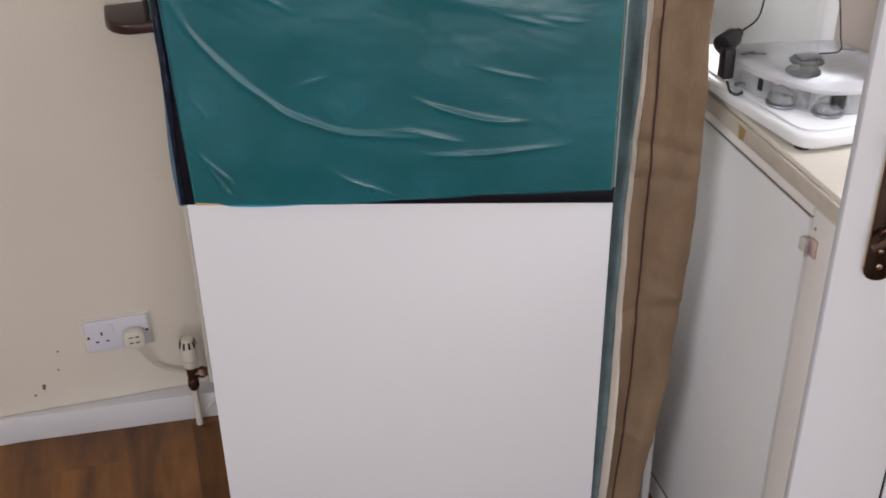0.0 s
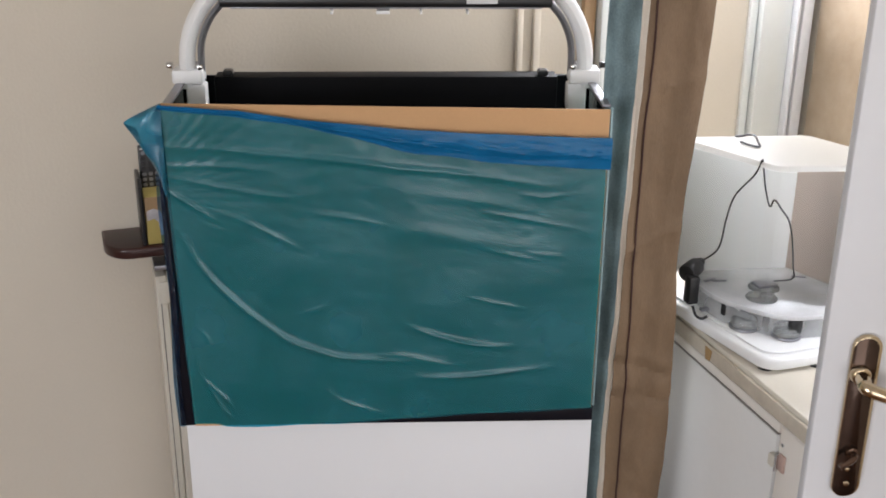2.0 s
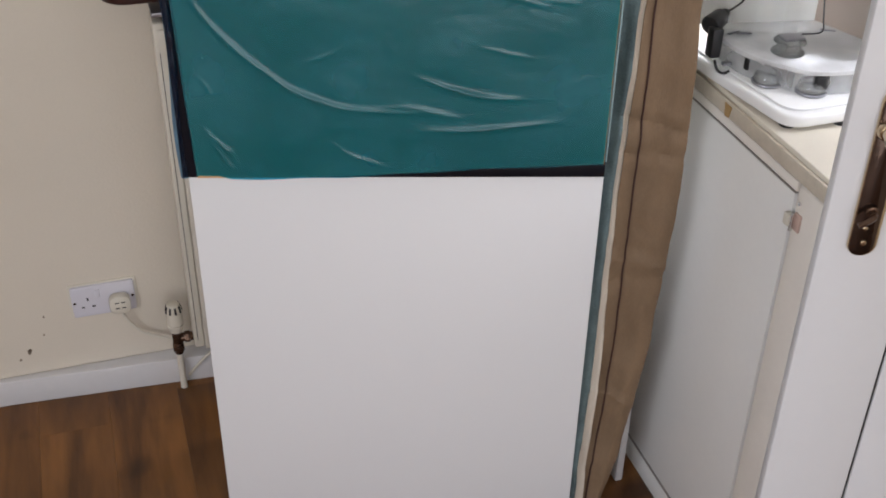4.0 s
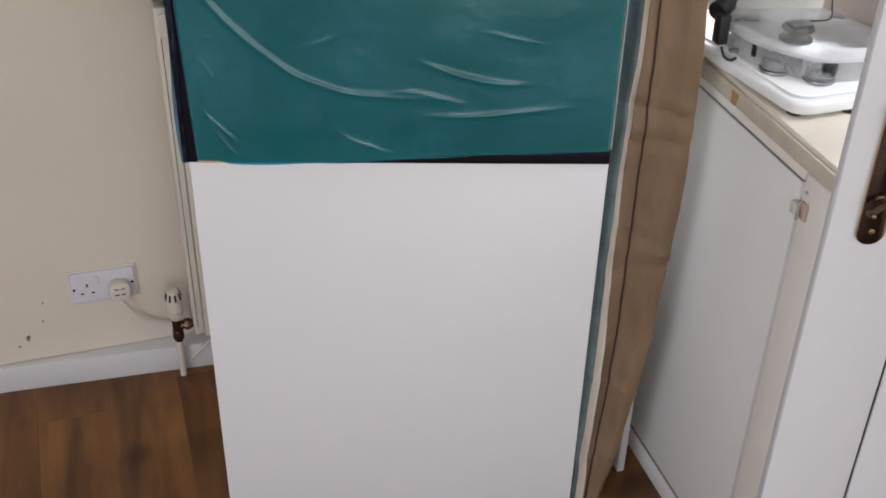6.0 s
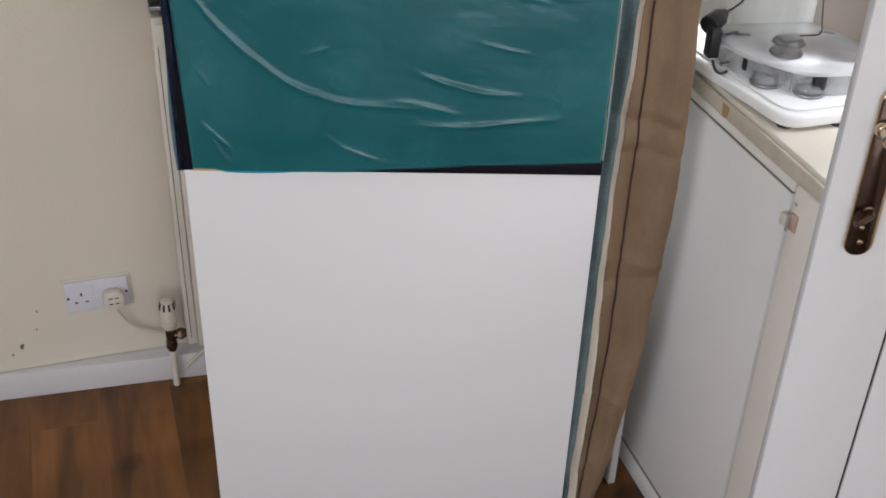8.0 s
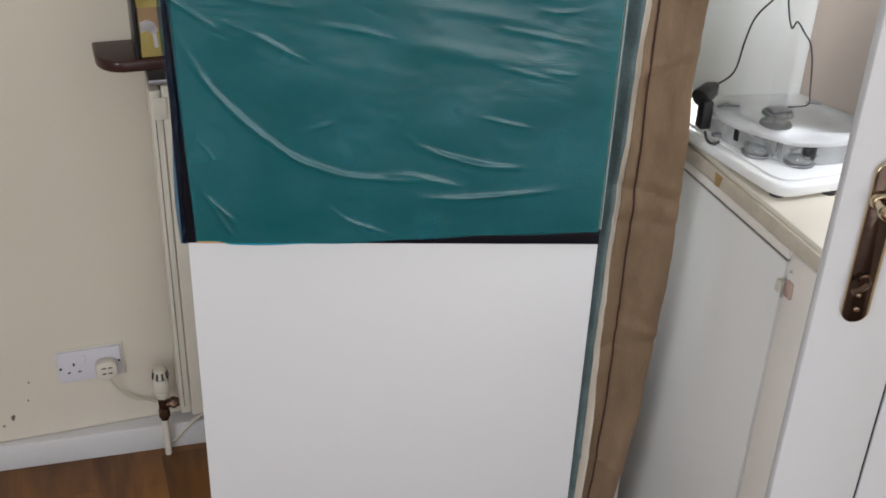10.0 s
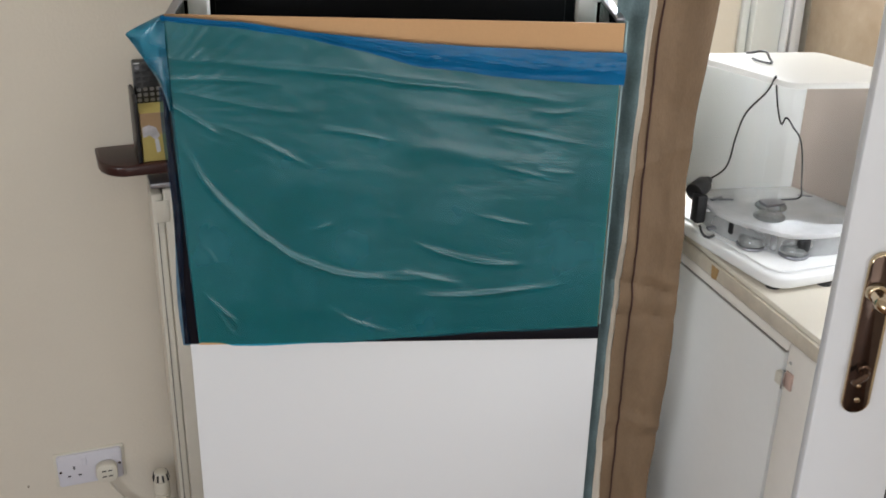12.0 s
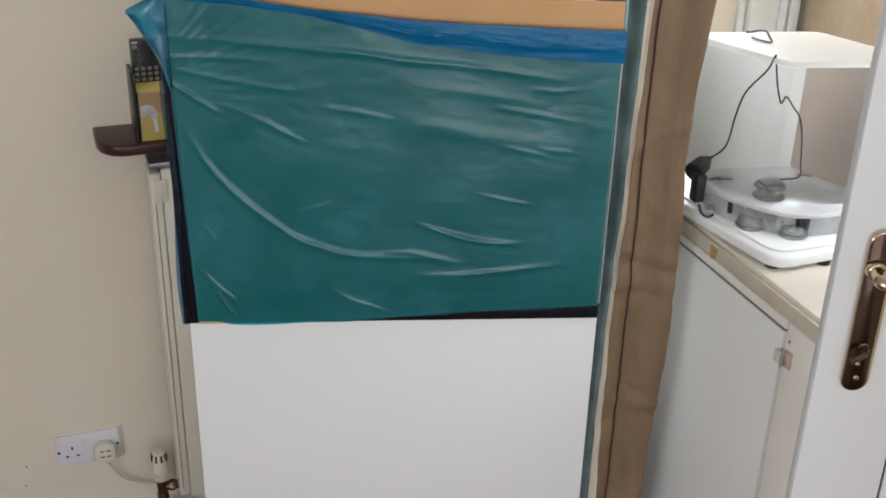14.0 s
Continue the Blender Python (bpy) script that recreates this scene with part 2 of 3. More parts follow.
def cyl(r1, r2, h, m=None, n=24, bev=0.0, bm=None):
    """A turned piece along z, its foot at the origin of m."""
    tmp = bmesh.new()
    bmesh.ops.create_cone(tmp, cap_ends=True, segments=n, radius1=r1, radius2=r2, depth=h, matrix=Matrix.Translation((0, 0, h / 2)))
    if bev:
        bmesh.ops.bevel(tmp, geom=[e for e in tmp.edges if abs(e.verts[0].co.z - e.verts[1].co.z) < 1e-6], offset=bev, segments=2, affect="EDGES", profile=0.5)
    if m is not None:
        tmp.transform(m)
    return merge(tmp, bm)


def prism(outline, lo, hi, axis="z", bev=0.0, seg=2, bm=None):
    """A flat outline given thickness along an axis."""
    tmp = bmesh.new()
    put = {"z": lambda a, b, c: (a, b, c), "y": lambda a, b, c: (a, c, b), "x": lambda a, b, c: (c, a, b)}[axis]
    low = [tmp.verts.new(put(a, b, lo)) for a, b in outline]
    top = [tmp.verts.new(put(a, b, hi)) for a, b in outline]
    k = len(outline)
    caps = [tmp.faces.new(low[::-1]), tmp.faces.new(top)]
    for i in range(k):
        tmp.faces.new((low[i], low[(i + 1) % k], top[(i + 1) % k], top[i]))
    bmesh.ops.recalc_face_normals(tmp, faces=tmp.faces[:])
    if bev:
        bmesh.ops.bevel(tmp, geom=[e for f in caps for e in f.edges], offset=bev, segments=seg, affect="EDGES", profile=0.5)
    return merge(tmp, bm)


def rounded(x0, x1, y0, y1, r, n=6):
    pts = []
    for cx, cy, a in ((x1 - r, y1 - r, 0), (x0 + r, y1 - r, 90), (x0 + r, y0 + r, 180), (x1 - r, y0 + r, 270)):
        for i in range(n + 1):
            t = radians(a + 90 * i / n)
            pts.append((cx + r * math.cos(t), cy + r * math.sin(t)))
    return pts


def smooth_line(pts, n=10):
    """A rounded line through some points."""
    p = [Vector(q) for q in pts]
    p = [p[0] * 2 - p[1], *p, p[-1] * 2 - p[-2]]
    out = []
    for i in range(1, len(p) - 2):
        for k in range(n):
            t = k / n
            a, b, c, d = p[i - 1], p[i], p[i + 1], p[i + 2]
            out.append(0.5 * ((2 * b) + (c - a) * t + (2 * a - 5 * b + 4 * c - d) * t * t + (3 * b - a - 3 * c + d) * t ** 3))
    return out + [p[-2]]


def tube(pts, r, n=8, bm=None, flat=1.0):
    """A bent rod along points; flat squeezes it across."""
    tmp = bmesh.new()
    rings = []
    for i, p in enumerate(pts):
        d = (pts[min(i + 1, len(pts) - 1)] - pts[max(i - 1, 0)]).normalized()
        side = d.cross(Vector((0.02, 1, 0.03))).normalized()
        up = side.cross(d).normalized()
        rings.append([tmp.verts.new(p + side * r * math.cos(6.2832 * k / n) + up * r * flat * math.sin(6.2832 * k / n)) for k in range(n)])
    for a, b in zip(rings, rings[1:]):
        for k in range(n):
            tmp.faces.new((a[k], a[(k + 1) % n], b[(k + 1) % n], b[k]))
    tmp.faces.new(rings[0][::-1])
    tmp.faces.new(rings[-1])
    bmesh.ops.recalc_face_normals(tmp, faces=tmp.faces[:])
    return merge(tmp, bm)


def sheet(fn, nu, nv, thick=0.0):
    """A sheet fn(u, v) over 0..1, with its thickness away along y."""
    bm = bmesh.new()
    front = [[bm.verts.new(fn(i / nu, j / nv)) for i in range(nu + 1)] for j in range(nv + 1)]
    for j in range(nv):
        for i in range(nu):
            bm.faces.new((front[j][i], front[j][i + 1], front[j + 1][i + 1], front[j + 1][i]))
    if thick:
        bmesh.ops.recalc_face_normals(bm, faces=bm.faces[:])
        bmesh.ops.solidify(bm, geom=bm.faces[:], thickness=thick)
    return bm


def part(name, bm, material, parent=None, label="", smooth=True):
    me = bpy.data.meshes.new(name)
    bm.to_mesh(me)
    bm.free()
    me.materials.append(material)
    if smooth:
        me.shade_smooth()
        me.set_sharp_from_angle(angle=radians(35))
    ob = new(name, me)
    if parent is not None:
        ob.parent = parent
    if label:
        ob["label"] = label
    return ob


def thing(name, label, category, m=None, group=""):
    ob = new(name)
    ob.empty_display_size = 0.05
    if m is not None:
        ob.matrix_world = m
    return tagged(ob, label, category, group)


def structure(name, bm, material, label, category, smooth=True):
    return tagged(part(name, bm, material, None, "", smooth), label, category, kind="structure")


# ---------------------------------------------------------------- the room
X0, X1, Y0, H = -2.0, 1.662, -4.6, 2.4


def holed_wall(name, along, at, thick, lo, hi, a0, a1, z0, z1, label):
    bm = bmesh.new()
    for p, q, r, s in ((lo, a0, 0, H), (a1, hi, 0, H), (a0, a1, 0, z0), (a0, a1, z1, H)):
        if along == "x":
            box(p, q, at, at + thick, r, s, bm=bm)
        else:
            box(at, at + thick, p, q, r, s, bm=bm)
    return structure(name, bm, M_WALL, label, "wall", False)


# the east and north openings are unseen, cut to hold the added fill lamps
holed_wall("wall_east", "y", X1, 0.12, Y0, 0, -1.16, -0.73, 1.20, 2.00, "cream side wall with an added opening for a fill lamp")
holed_wall("wall_north", "x", 0.0, 0.12, X0 - 0.1, X1 + 0.1, 1.22, 1.58, 1.40, 2.20, "cream painted wall with scuffs above the skirting")
holed_wall("wall_south", "x", Y0 - 0.12, 0.12, X0, X1, -0.62, 1.52, 0.06, 2.10, "cream wall with a wide glazed door opening")
holed_wall("wall_west", "y", X0 - 0.12, 0.12, Y0, 0, -3.75, -2.25, 0.95, 2.15, "cream wall with a window opening")
structure("ceiling", box(X0 - 0.1, X1 + 0.1, Y0 - 0.1, 0.1, H, H + 0.1), M_CEIL, "plain white ceiling", "ceiling", False)
structure("skirting_board", prism([(X0, 0.0), (X0, -0.014), (-0.16, -0.017), (0.32, -0.050), (0.978, -0.050), (0.978, 0.0)], 0.0, 0.066, "z", 0.004), M_SKIRT, "white painted skirting board along the cream wall", "skirting")

# scuffs on the wall
for i, (x, z, w, h) in enumerate(((-0.098, 0.122, 0.004, 0.007), (-0.096, 0.126, 0.003, 0.004), (-0.062, 0.161, 0.002, 0.003), (-0.055, 0.207, 0.002, 0.003), (-0.118, 0.105, 0.003, 0.003))):
    tagged(part("scuff_mark", prism([(x + w * math.cos(a) * (1 + 0.3 * math.sin(3 * a + i)), z + h * math.sin(a)) for a in [k * 0.785 for k in range(8)]], -0.001, 0.002, "y"), M_DIRT), "small dark scuff on the cream wall", "scuff", "wall scuffs")

# trims where the back wall meets the next room
for x0, x1, y, m, lab in ((0.980, 0.994, -0.014, M_WALL, "cream corner beading on the wall"), (1.016, 1.032, -0.012, M_WALL, "cream corner beading on the wall"), (1.120, 1.147, -0.02, M_KRAFT, "brown wooden strip on the wall"),
                       (1.149, 1.166, -0.04, M_FRAME, "white painted door lining"), (1.169, 1.198, -0.03, M_FRAME, "white painted door lining"), (1.202, 1.240, -0.045, M_FRAME, "white painted door lining")):
    structure("trim", box(x0, x1, y, -0.001, 0.0, 1.395, 0.004), m, lab, "trim")
structure("trim", box(0.998, 1.014, -0.60, -0.575, 0.001, 0.32, 0.003), M_SKIRT, "short white post on the floor behind the curtain", "trim")
for x0, x1, y, m, lab in ((1.508, 1.526, -0.012, M_FRAME, "white window frame bead"), (1.528, 1.598, -0.03, M_FRAME, "white window frame post"), (1.599, 1.605, -0.05, M_UPVC, "white window frame bead"),
                       (1.606, 1.614, -0.02, M_GASK, "black window gasket"), (1.615, 1.640, -0.045, M_UPVC, "white window sash post"), (1.641, 1.646, -0.02, M_GASK, "black window gasket")):
    structure("window_frame", box(x0, x1, y, -0.001, 0.91, 1.395, 0.002), m, lab, "window frame")
structure("wall_panel", box(1.650, 1.6615, -0.46, -0.05, 0.905, 1.62, 0.003), M_BROWN, "brown mottled panel behind the worktop", "panel")

# ---------------------------------------------------------------- aquarium corner, turned towards the room
TANK = pose(0.2425, -0.517, 0.0994, 0, 0, -16.0) @ Matrix.Diagonal((0.902, 0.902, 0.891, 1))
W, D, ZC, ZT, ZF = 0.704, 0.32, 0.774, 1.344, -0.1115
cab = thing("aquarium_cabinet", "plain white melamine cabinet under a fish tank", "cabinet", TANK)
part("door_panel", box(0, W, 0, 0.018, ZF + 0.006, ZC, 0.0015), M_CAB, cab)
part("side_panel", box(0.001, 0.018, 0.0195, D, ZF, ZC - 0.019, 0.001), M_CAB, cab)
part("side_panel", box(W - 0.018, W - 0.001, 0.0195, D, ZF, ZC - 0.019, 0.001), M_CAB, cab)
part("top_panel", box(0.001, W - 0.001, 0.0195, D, ZC - 0.018, ZC, 0.001), M_CAB, cab)
part("back_panel", box(0.019, W - 0.019, D - 0.012, D - 0.002, ZF, ZC - 0.02), M_CAB, cab)
part("plinth", box(0.019, W - 0.019, 0.03, 0.045, ZF, ZF + 0.06), M_CAB, cab)

tank = thing("fish_tank", "rectangular glass fish tank with black edging and black back", "fish tank", TANK)
part("bottom_pane", box(0.002, W - 0.002, 0.004, D - 0.002, ZC + 0.001, ZC + 0.012), M_BLACK, tank)
part("front_pane", box(0.002, W - 0.002, 0.002, 0.010, ZC + 0.013, ZT - 0.004, 0.001), M_GLASS, tank)
part("side_pane", box(0.002, 0.010, 0.0105, D - 0.011, ZC + 0.013, ZT - 0.004, 0.001), M_GLASS, tank)
part("side_pane", box(W - 0.010, W - 0.002, 0.0105, D - 0.011, ZC + 0.013, ZT - 0.004, 0.001), M_GLASS, tank)
part("back_pane", box(0.002, W - 0.002, D - 0.010, D - 0.002, ZC + 0.013, ZT - 0.025, 0.001), M_BACK, tank)
part("side_rim", box(0.0, 0.014, 0.011, D - 0.011, ZT - 0.0035, ZT + 0.002, 0.001), M_GREY, tank, "grey rim strip")
part("side_rim", box(W - 0.014, W, 0.011, D - 0.011, ZT - 0.0035, ZT + 0.002, 0.001), M_GREY, tank, "grey rim strip")
part("corner_edging", box(-0.009, 0.016, -0.003, 0.0015, ZC + 0.001, ZT + 0.004, 0.001), M_BLACK, tank, "black corner edging")
part("bottom_edging", box(0.079, W, -0.003, 0.0015, ZC + 0.001, ZC + 0.030, 0.001), M_BLACK, tank, "black bottom edging")
part("glass_edge", box(W - 0.0015, W + 0.0015, -0.004, 0.0015, ZC + 0.031, ZT, 0.0005), M_EDGEG, tank, "pale ground glass edge")
# inner black back box with two small clips
part("filter_box", box(0.046, 0.654, D - 0.055, D - 0.013, ZC + 0.02, ZT - 0.016, 0.003), M_BACK, tank, "black back panel")
for s in (0.070, 0.628):
    part("clip", prism(rounded(s - 0.009, s + 0.009, ZT - 0.0155, ZT - 0.005, 0.004), D - 0.055, D - 0.035, "y", 0.001), M_BPLAS, tank)

card = tagged(part("cardboard_sheet", prism([(0.0165, ZC + 0.002), (0.16, ZC + 0.0025), (0.293, ZC + 0.007), (0.472, ZC + 0.020), (W - 0.0035, ZC + 0.029), (W - 0.0035, ZT - 0.002), (0.0035, ZT + 0.010)], -0.006, -0.0032, "y"), M_CARD), "tan card sheet covering the tank front", "card sheet")
card.matrix_world = TANK

# ---- the film: a stretched sheet with creases
CREASES = [  # (points along and up, height, half width)
    ([(0.014, 1.153), (0.032, 1.112), (0.065, 1.058), (0.111, 1.008), (0.148, 0.976), (0.186, 0.946), (0.23, 0.927), (0.275, 0.913), (0.35, 0.906), (0.402, 0.905), (0.452, 0.895)], 0.0072, 0.0100),
    ([(0.29, 0.914), (0.378, 0.915), (0.452, 0.896)], 0.0030, 0.0080),
    ([(0.003, 1.286), (0.097, 1.28), (0.172, 1.273), (0.223, 1.268), (0.29, 1.262), (0.369, 1.250), (0.449, 1.242), (0.531, 1.231), (0.614, 1.217)], 0.0058, 0.0100),
    ([(0.0, 1.215), (0.041, 1.188), (0.076, 1.164)], 0.0046, 0.0070),
    ([(0.09, 1.174), (0.138, 1.154), (0.174, 1.133), (0.215, 1.11)], 0.0042, 0.0070),
    ([(0.23, 1.174), (0.29, 1.166), (0.35, 1.152)], 0.0036, 0.0070),
    ([(0.033, 0.879), (0.054, 0.842), (0.069, 0.811), (0.088, 0.789)], 0.0060, 0.0058),
    ([(0.033, 0.879), (0.063, 0.845), (0.080, 0.826), (0.090, 0.790)], 0.0056, 0.0052),
    ([(0.235, 0.856), (0.269, 0.828), (0.312, 0.810), (0.346, 0.795)], 0.0040, 0.0060),
    ([(0.38, 0.973), (0.429, 0.953), (0.494, 0.935), (0.559, 0.930)], 0.0066, 0.0085),
    ([(0.386, 0.872), (0.462, 0.872), (0.527, 0.878), (0.627, 0.888)], 0.0062, 0.0090),
    ([(0.48, 1.024), (0.53, 1.012), (0.58, 1.001)], 0.0028, 0.0055),
    ([(0.50, 1.175), (0.569, 1.162), (0.645, 1.147)], 0.0030, 0.0075),
    ([(0.51, 1.110), (0.60, 1.088)], 0.0024, 0.0060),
    ([(0.575, 1.103), (0.64, 1.095)], 0.0022, 0.0070),
    ([(0.56, 1.205), (0.60, 1.199), (0.64, 1.203)], 0.0022, 0.0065),
    ([(0.003, 1.253), (0.086, 1.254), (0.171, 1.247)], 0.0030, 0.0075),
    ([(0.004, 1.236), (0.119, 1.213), (0.2, 1.20)], 0.0030, 0.0070),
    ([(0.35, 1.156), (0.46, 1.130), (0.60, 1.105)], 0.0036, 0.0260),
    ([(0.38, 1.207), (0.48, 1.196), (0.60, 1.170)], 0.0020, 0.0170),
    ([(0.03, 0.975), (0.05, 0.95), (0.06, 0.915)], 0.0026, 0.0060),
    ([(0.20, 0.995), (0.235, 1.005), (0.26, 1.018)], 0.0024, 0.0070),
    ([(0.50, 0.800), (0.53, 0.789), (0.56, 0.793)], 0.0022, 0.0035),
]
LINES = []
for pts, amp, half in CREASES:
    c = smooth_line([(a, b, 0) for a, b in pts], 8)
    xy = np.array([(q.x, q.y) for q in c])
    LINES.append((xy, amp, half, *(xy.min(0) - 4 * half), *(xy.max(0) + 4 * half)))


def crease(s, z):
    h = 0.0
    for c, amp, half, s0, z0, s1, z1 in LINES:
        if not (s0 < s < s1 and z0 < z < z1):
            continue
        a, b = c[:-1], c[1:]
        ab, ap = b - a, np.array((s, z)) - a
        t = np.clip((ap * ab).sum(1) / np.maximum((ab * ab).sum(1), 1e-9), 0, 1)
        dd = ((ap - ab * t[:, None]) ** 2).sum(1)
        k = int(dd.argmin())
        d2 = dd[k]
        if d2 > (4 * half) ** 2:
            continue
        along = (k + t[k]) / len(ab)
        fade = max(0.0, math.sin(math.pi * min(1, max(0, 0.06 + 0.88 * along)))) ** 1.2
        wob = 0.9 + 0.25 * noise.noise((s * 10, z * 10, 3))
        h += 0.72 * amp * fade * wob * math.exp(-d2 / (2 * (half * 0.40) ** 2))
    return h


TOP_S, TOP_Z, BAND = [0, 0.124, 0.223, 0.306, 0.395, 0.499, 0.704], [1.356, 1.346, 1.331, 1.323, 1.314, 1.308, 1.299], [0.007, 0.010, 0.012, 0.024, 0.038, 0.046, 0.053]
LOW_S, LOW_Z = [0, 0.020, 0.055, 0.072, 0.16, 0.293, 0.472, 0.704], [0.004, 0.008, 0.007, 0.002, 0.002, 0.007, 0.020, 0.029]


def film_top(s):
    return float(np.interp(s, TOP_S, TOP_Z))


def film_bottom(s):
    return ZC + float(np.interp(s, LOW_S, LOW_Z)) + 0.001 * math.sin(s * 40)


def film_left(z):
    return 0.001 + 0.015 * max(0.0, (1.34 - z) / 0.56) ** 1.3


def film_at(u, v):
    z = ZC + (ZT - ZC) * v
    l = film_left(z)
    s = l + (W - 0.005 - l) * u
    lo, hi = film_bottom(s), film_top(s) - 0.006
    z = lo + (hi - lo) * v
    wide = 0.0027 * noise.noise((s * 7, z * 9, 1)) + 0.0007 * noise.noise((s * 20 + 4, z * 30, 2)) + 0.0005 * noise.noise((s * 55, z * 70, 9))
    fan = 0.00030 * math.exp(-s / 0.18) * math.sin(62 * math.atan2(z - 1.20, s + 0.05)) * min(1, max(0, (z - 0.9) / 0.1))
    edge = min(1.0, 12 * u, 12 * (1 - u), 8 * v)
    return (s, -0.0105 - (wide + 0.003) * edge * 0.8 - 0.007 * math.sin(math.pi * v) * max(0.0, math.sin(math.pi * u)) ** 0.6 - crease(s, z) - fan * edge, z)


film = thing("protective_film", "blue plastic protective film half peeled off the tank front, creased", "plastic film", TANK)
part("film_sheet", sheet(film_at, 260, 200), M_FILM, film)


def band_at(u, v):
    """The folded-over upper edge: a soft flattened roll."""
    s = 0.002 + (W - 0.002) * u
    hi = film_top(s) + 0.0015 * noise.noise((s * 18, 0, 8))
    wid = float(np.interp(s, TOP_S, BAND)) + 0.003 * noise.noise((s * 12, 0, 5))
    a = v * math.pi
    z = hi - wid * v
    puff = 0.0035 * math.sin(a) ** 2 + 0.0028 * math.sin(a) * noise.noise((s * 6 + 2.5 * v, 3 * v, 17)) + 0.0007 * noise.noise((s * 9 - 3 * v, v * 2.2, 7)) * math.sin(a) + 0.0010 * math.sin(a) * noise.noise((s * 14 + 9 * v, v * 4, 11)) + 0.0016 * max(0.0, 0.12 - abs(noise.noise((s * 8 - 4 * v, v * 1.8, 21)))) / 0.12 * math.sin(a)
    return (s, -0.0205 - puff, z)


part("folded_edge", sheet(band_at, 300, 24, 0.0004), M_FOLD, film, "doubled saturated blue fold")


def flap_at(u, v):
    # u runs away from the tank, v from the fold downwards
    out = 0.056 * (v / 0.24 if v < 0.24 else (1 - (v - 0.24) / 0.76) ** 1.15)
    s = 0.005 - out * u - 0.003 * math.sin(7 * v) * u
    z = 1.356 - 0.148 * v + 0.006 * u * math.sin(5 * v)
    return (s, -0.012 - 0.010 * math.sin(u * 3) - 0.006 * noise.noise((s * 40, z * 24, 4)), z)


part("loose_corner", sheet(flap_at, 24, 36, 0.0003), M_FLAP, film, "loose pale blue corner flap")


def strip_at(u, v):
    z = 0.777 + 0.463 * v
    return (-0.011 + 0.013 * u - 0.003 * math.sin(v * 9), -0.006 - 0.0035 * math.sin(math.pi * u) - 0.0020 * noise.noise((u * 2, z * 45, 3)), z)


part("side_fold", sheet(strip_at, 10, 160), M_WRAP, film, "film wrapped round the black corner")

# ---- clip-on lamp
lamp = thing("aquarium_light", "white arched clip-on aquarium light with a black bar", "aquarium light", TANK)
DL = 0.17
for side in (0, 1):
    def sx(v):
        return W - v if side else v
    arc = smooth_line([(sx(0.020), DL, 1.335), (sx(0.019), DL, 1.385), (sx(0.028), DL, 1.43), (sx(0.052), DL, 1.475), (sx(0.088), DL, 1.505), (sx(0.13), DL, 1.515)], 8)
    part("arm", tube(arc, 0.0135, 12, flat=1.3), M_WPLAS, lamp)
    inner = smooth_line([(sx(0.041), DL + 0.004, 1.36), (sx(0.044), DL + 0.004, 1.41), (sx(0.060), DL + 0.004, 1.45), (sx(0.085), DL + 0.004, 1.48)], 6)
    part("arm_channel", tube(inner, 0.006, 8, flat=1.6), M_GREY, lamp, "grey inner channel")
    a, b = sorted((sx(-0.006), sx(0.046)))
    part("clamp", box(a, b, DL - 0.02, DL + 0.02, 1.343, 1.368, 0.005), M_WPLAS, lamp)
    a, b = sorted((sx(0.016), sx(0.048)))
    part("clamp_jaw", box(a, b, DL - 0.016, DL + 0.016, 1.295, 1.3425, 0.004), M_WPLAS, lamp)
    part("screw", cyl(0.005, 0.004, 0.008, pose(sx(0.043), DL - 0.024, 1.375, 90), 12, 0.001), M_STEEL, lamp)
    part("screw", cyl(0.006, 0.005, 0.010, pose(sx(-0.006), DL, 1.372, 0, -90 if not side else 90), 12, 0.001), M_STEEL if not side else M_BPLAS, lamp)
part("light_bar", prism(rounded(DL - 0.055, DL + 0.055, 1.478, 1.500, 0.010), 0.085, W - 0.085, "x", 0.002), M_BPLAS, lamp, "black light bar")
part("lens_strip", box(0.10, W - 0.10, DL - 0.04, DL + 0.04, 1.4745, 1.4778, 0.001), M_GREY, lamp, "grey lens strip")
for s, w in ((0.262, 0.004), (0.335, 0.022), (0.405, 0.004), (0.48, 0.004)):
    part("fitting", box(s, s + w, DL - 0.056, DL - 0.03, 1.469, 1.4743, 0.001), M_WPLAS, lamp)
part("rating_label", box(0.48, 0.53, DL - 0.0565, DL - 0.0552, 1.486, 1.494), M_PRINT, lamp)

# ---------------------------------------------------------------- curtain beside the tank
ZK = [-0.092, 0.04, 0.20, 0.376, 0.55, 0.717, 0.88, 1.056, 1.25, 1.405, 1.60, 2.38]
EDGE_B = [0.724, 0.726, 0.730, 0.733, 0.731, 0.732, 0.737, 0.743, 0.745, 0.748, 0.752, 0.774]
EDGE_C = [0.740, 0.742, 0.745, 0.747, 0.742, 0.741, 0.746, 0.752, 0.755, 0.759, 0.764, 0.786]
EDGE_R = [0.778, 0.804, 0.820, 0.840, 0.846, 0.854, 0.850, 0.842, 0.850, 0.862, 0.873, 0.908]
curtain = thing("curtain", "brown cloth curtain with cream hem and blue grey lining", "curtain", TANK)


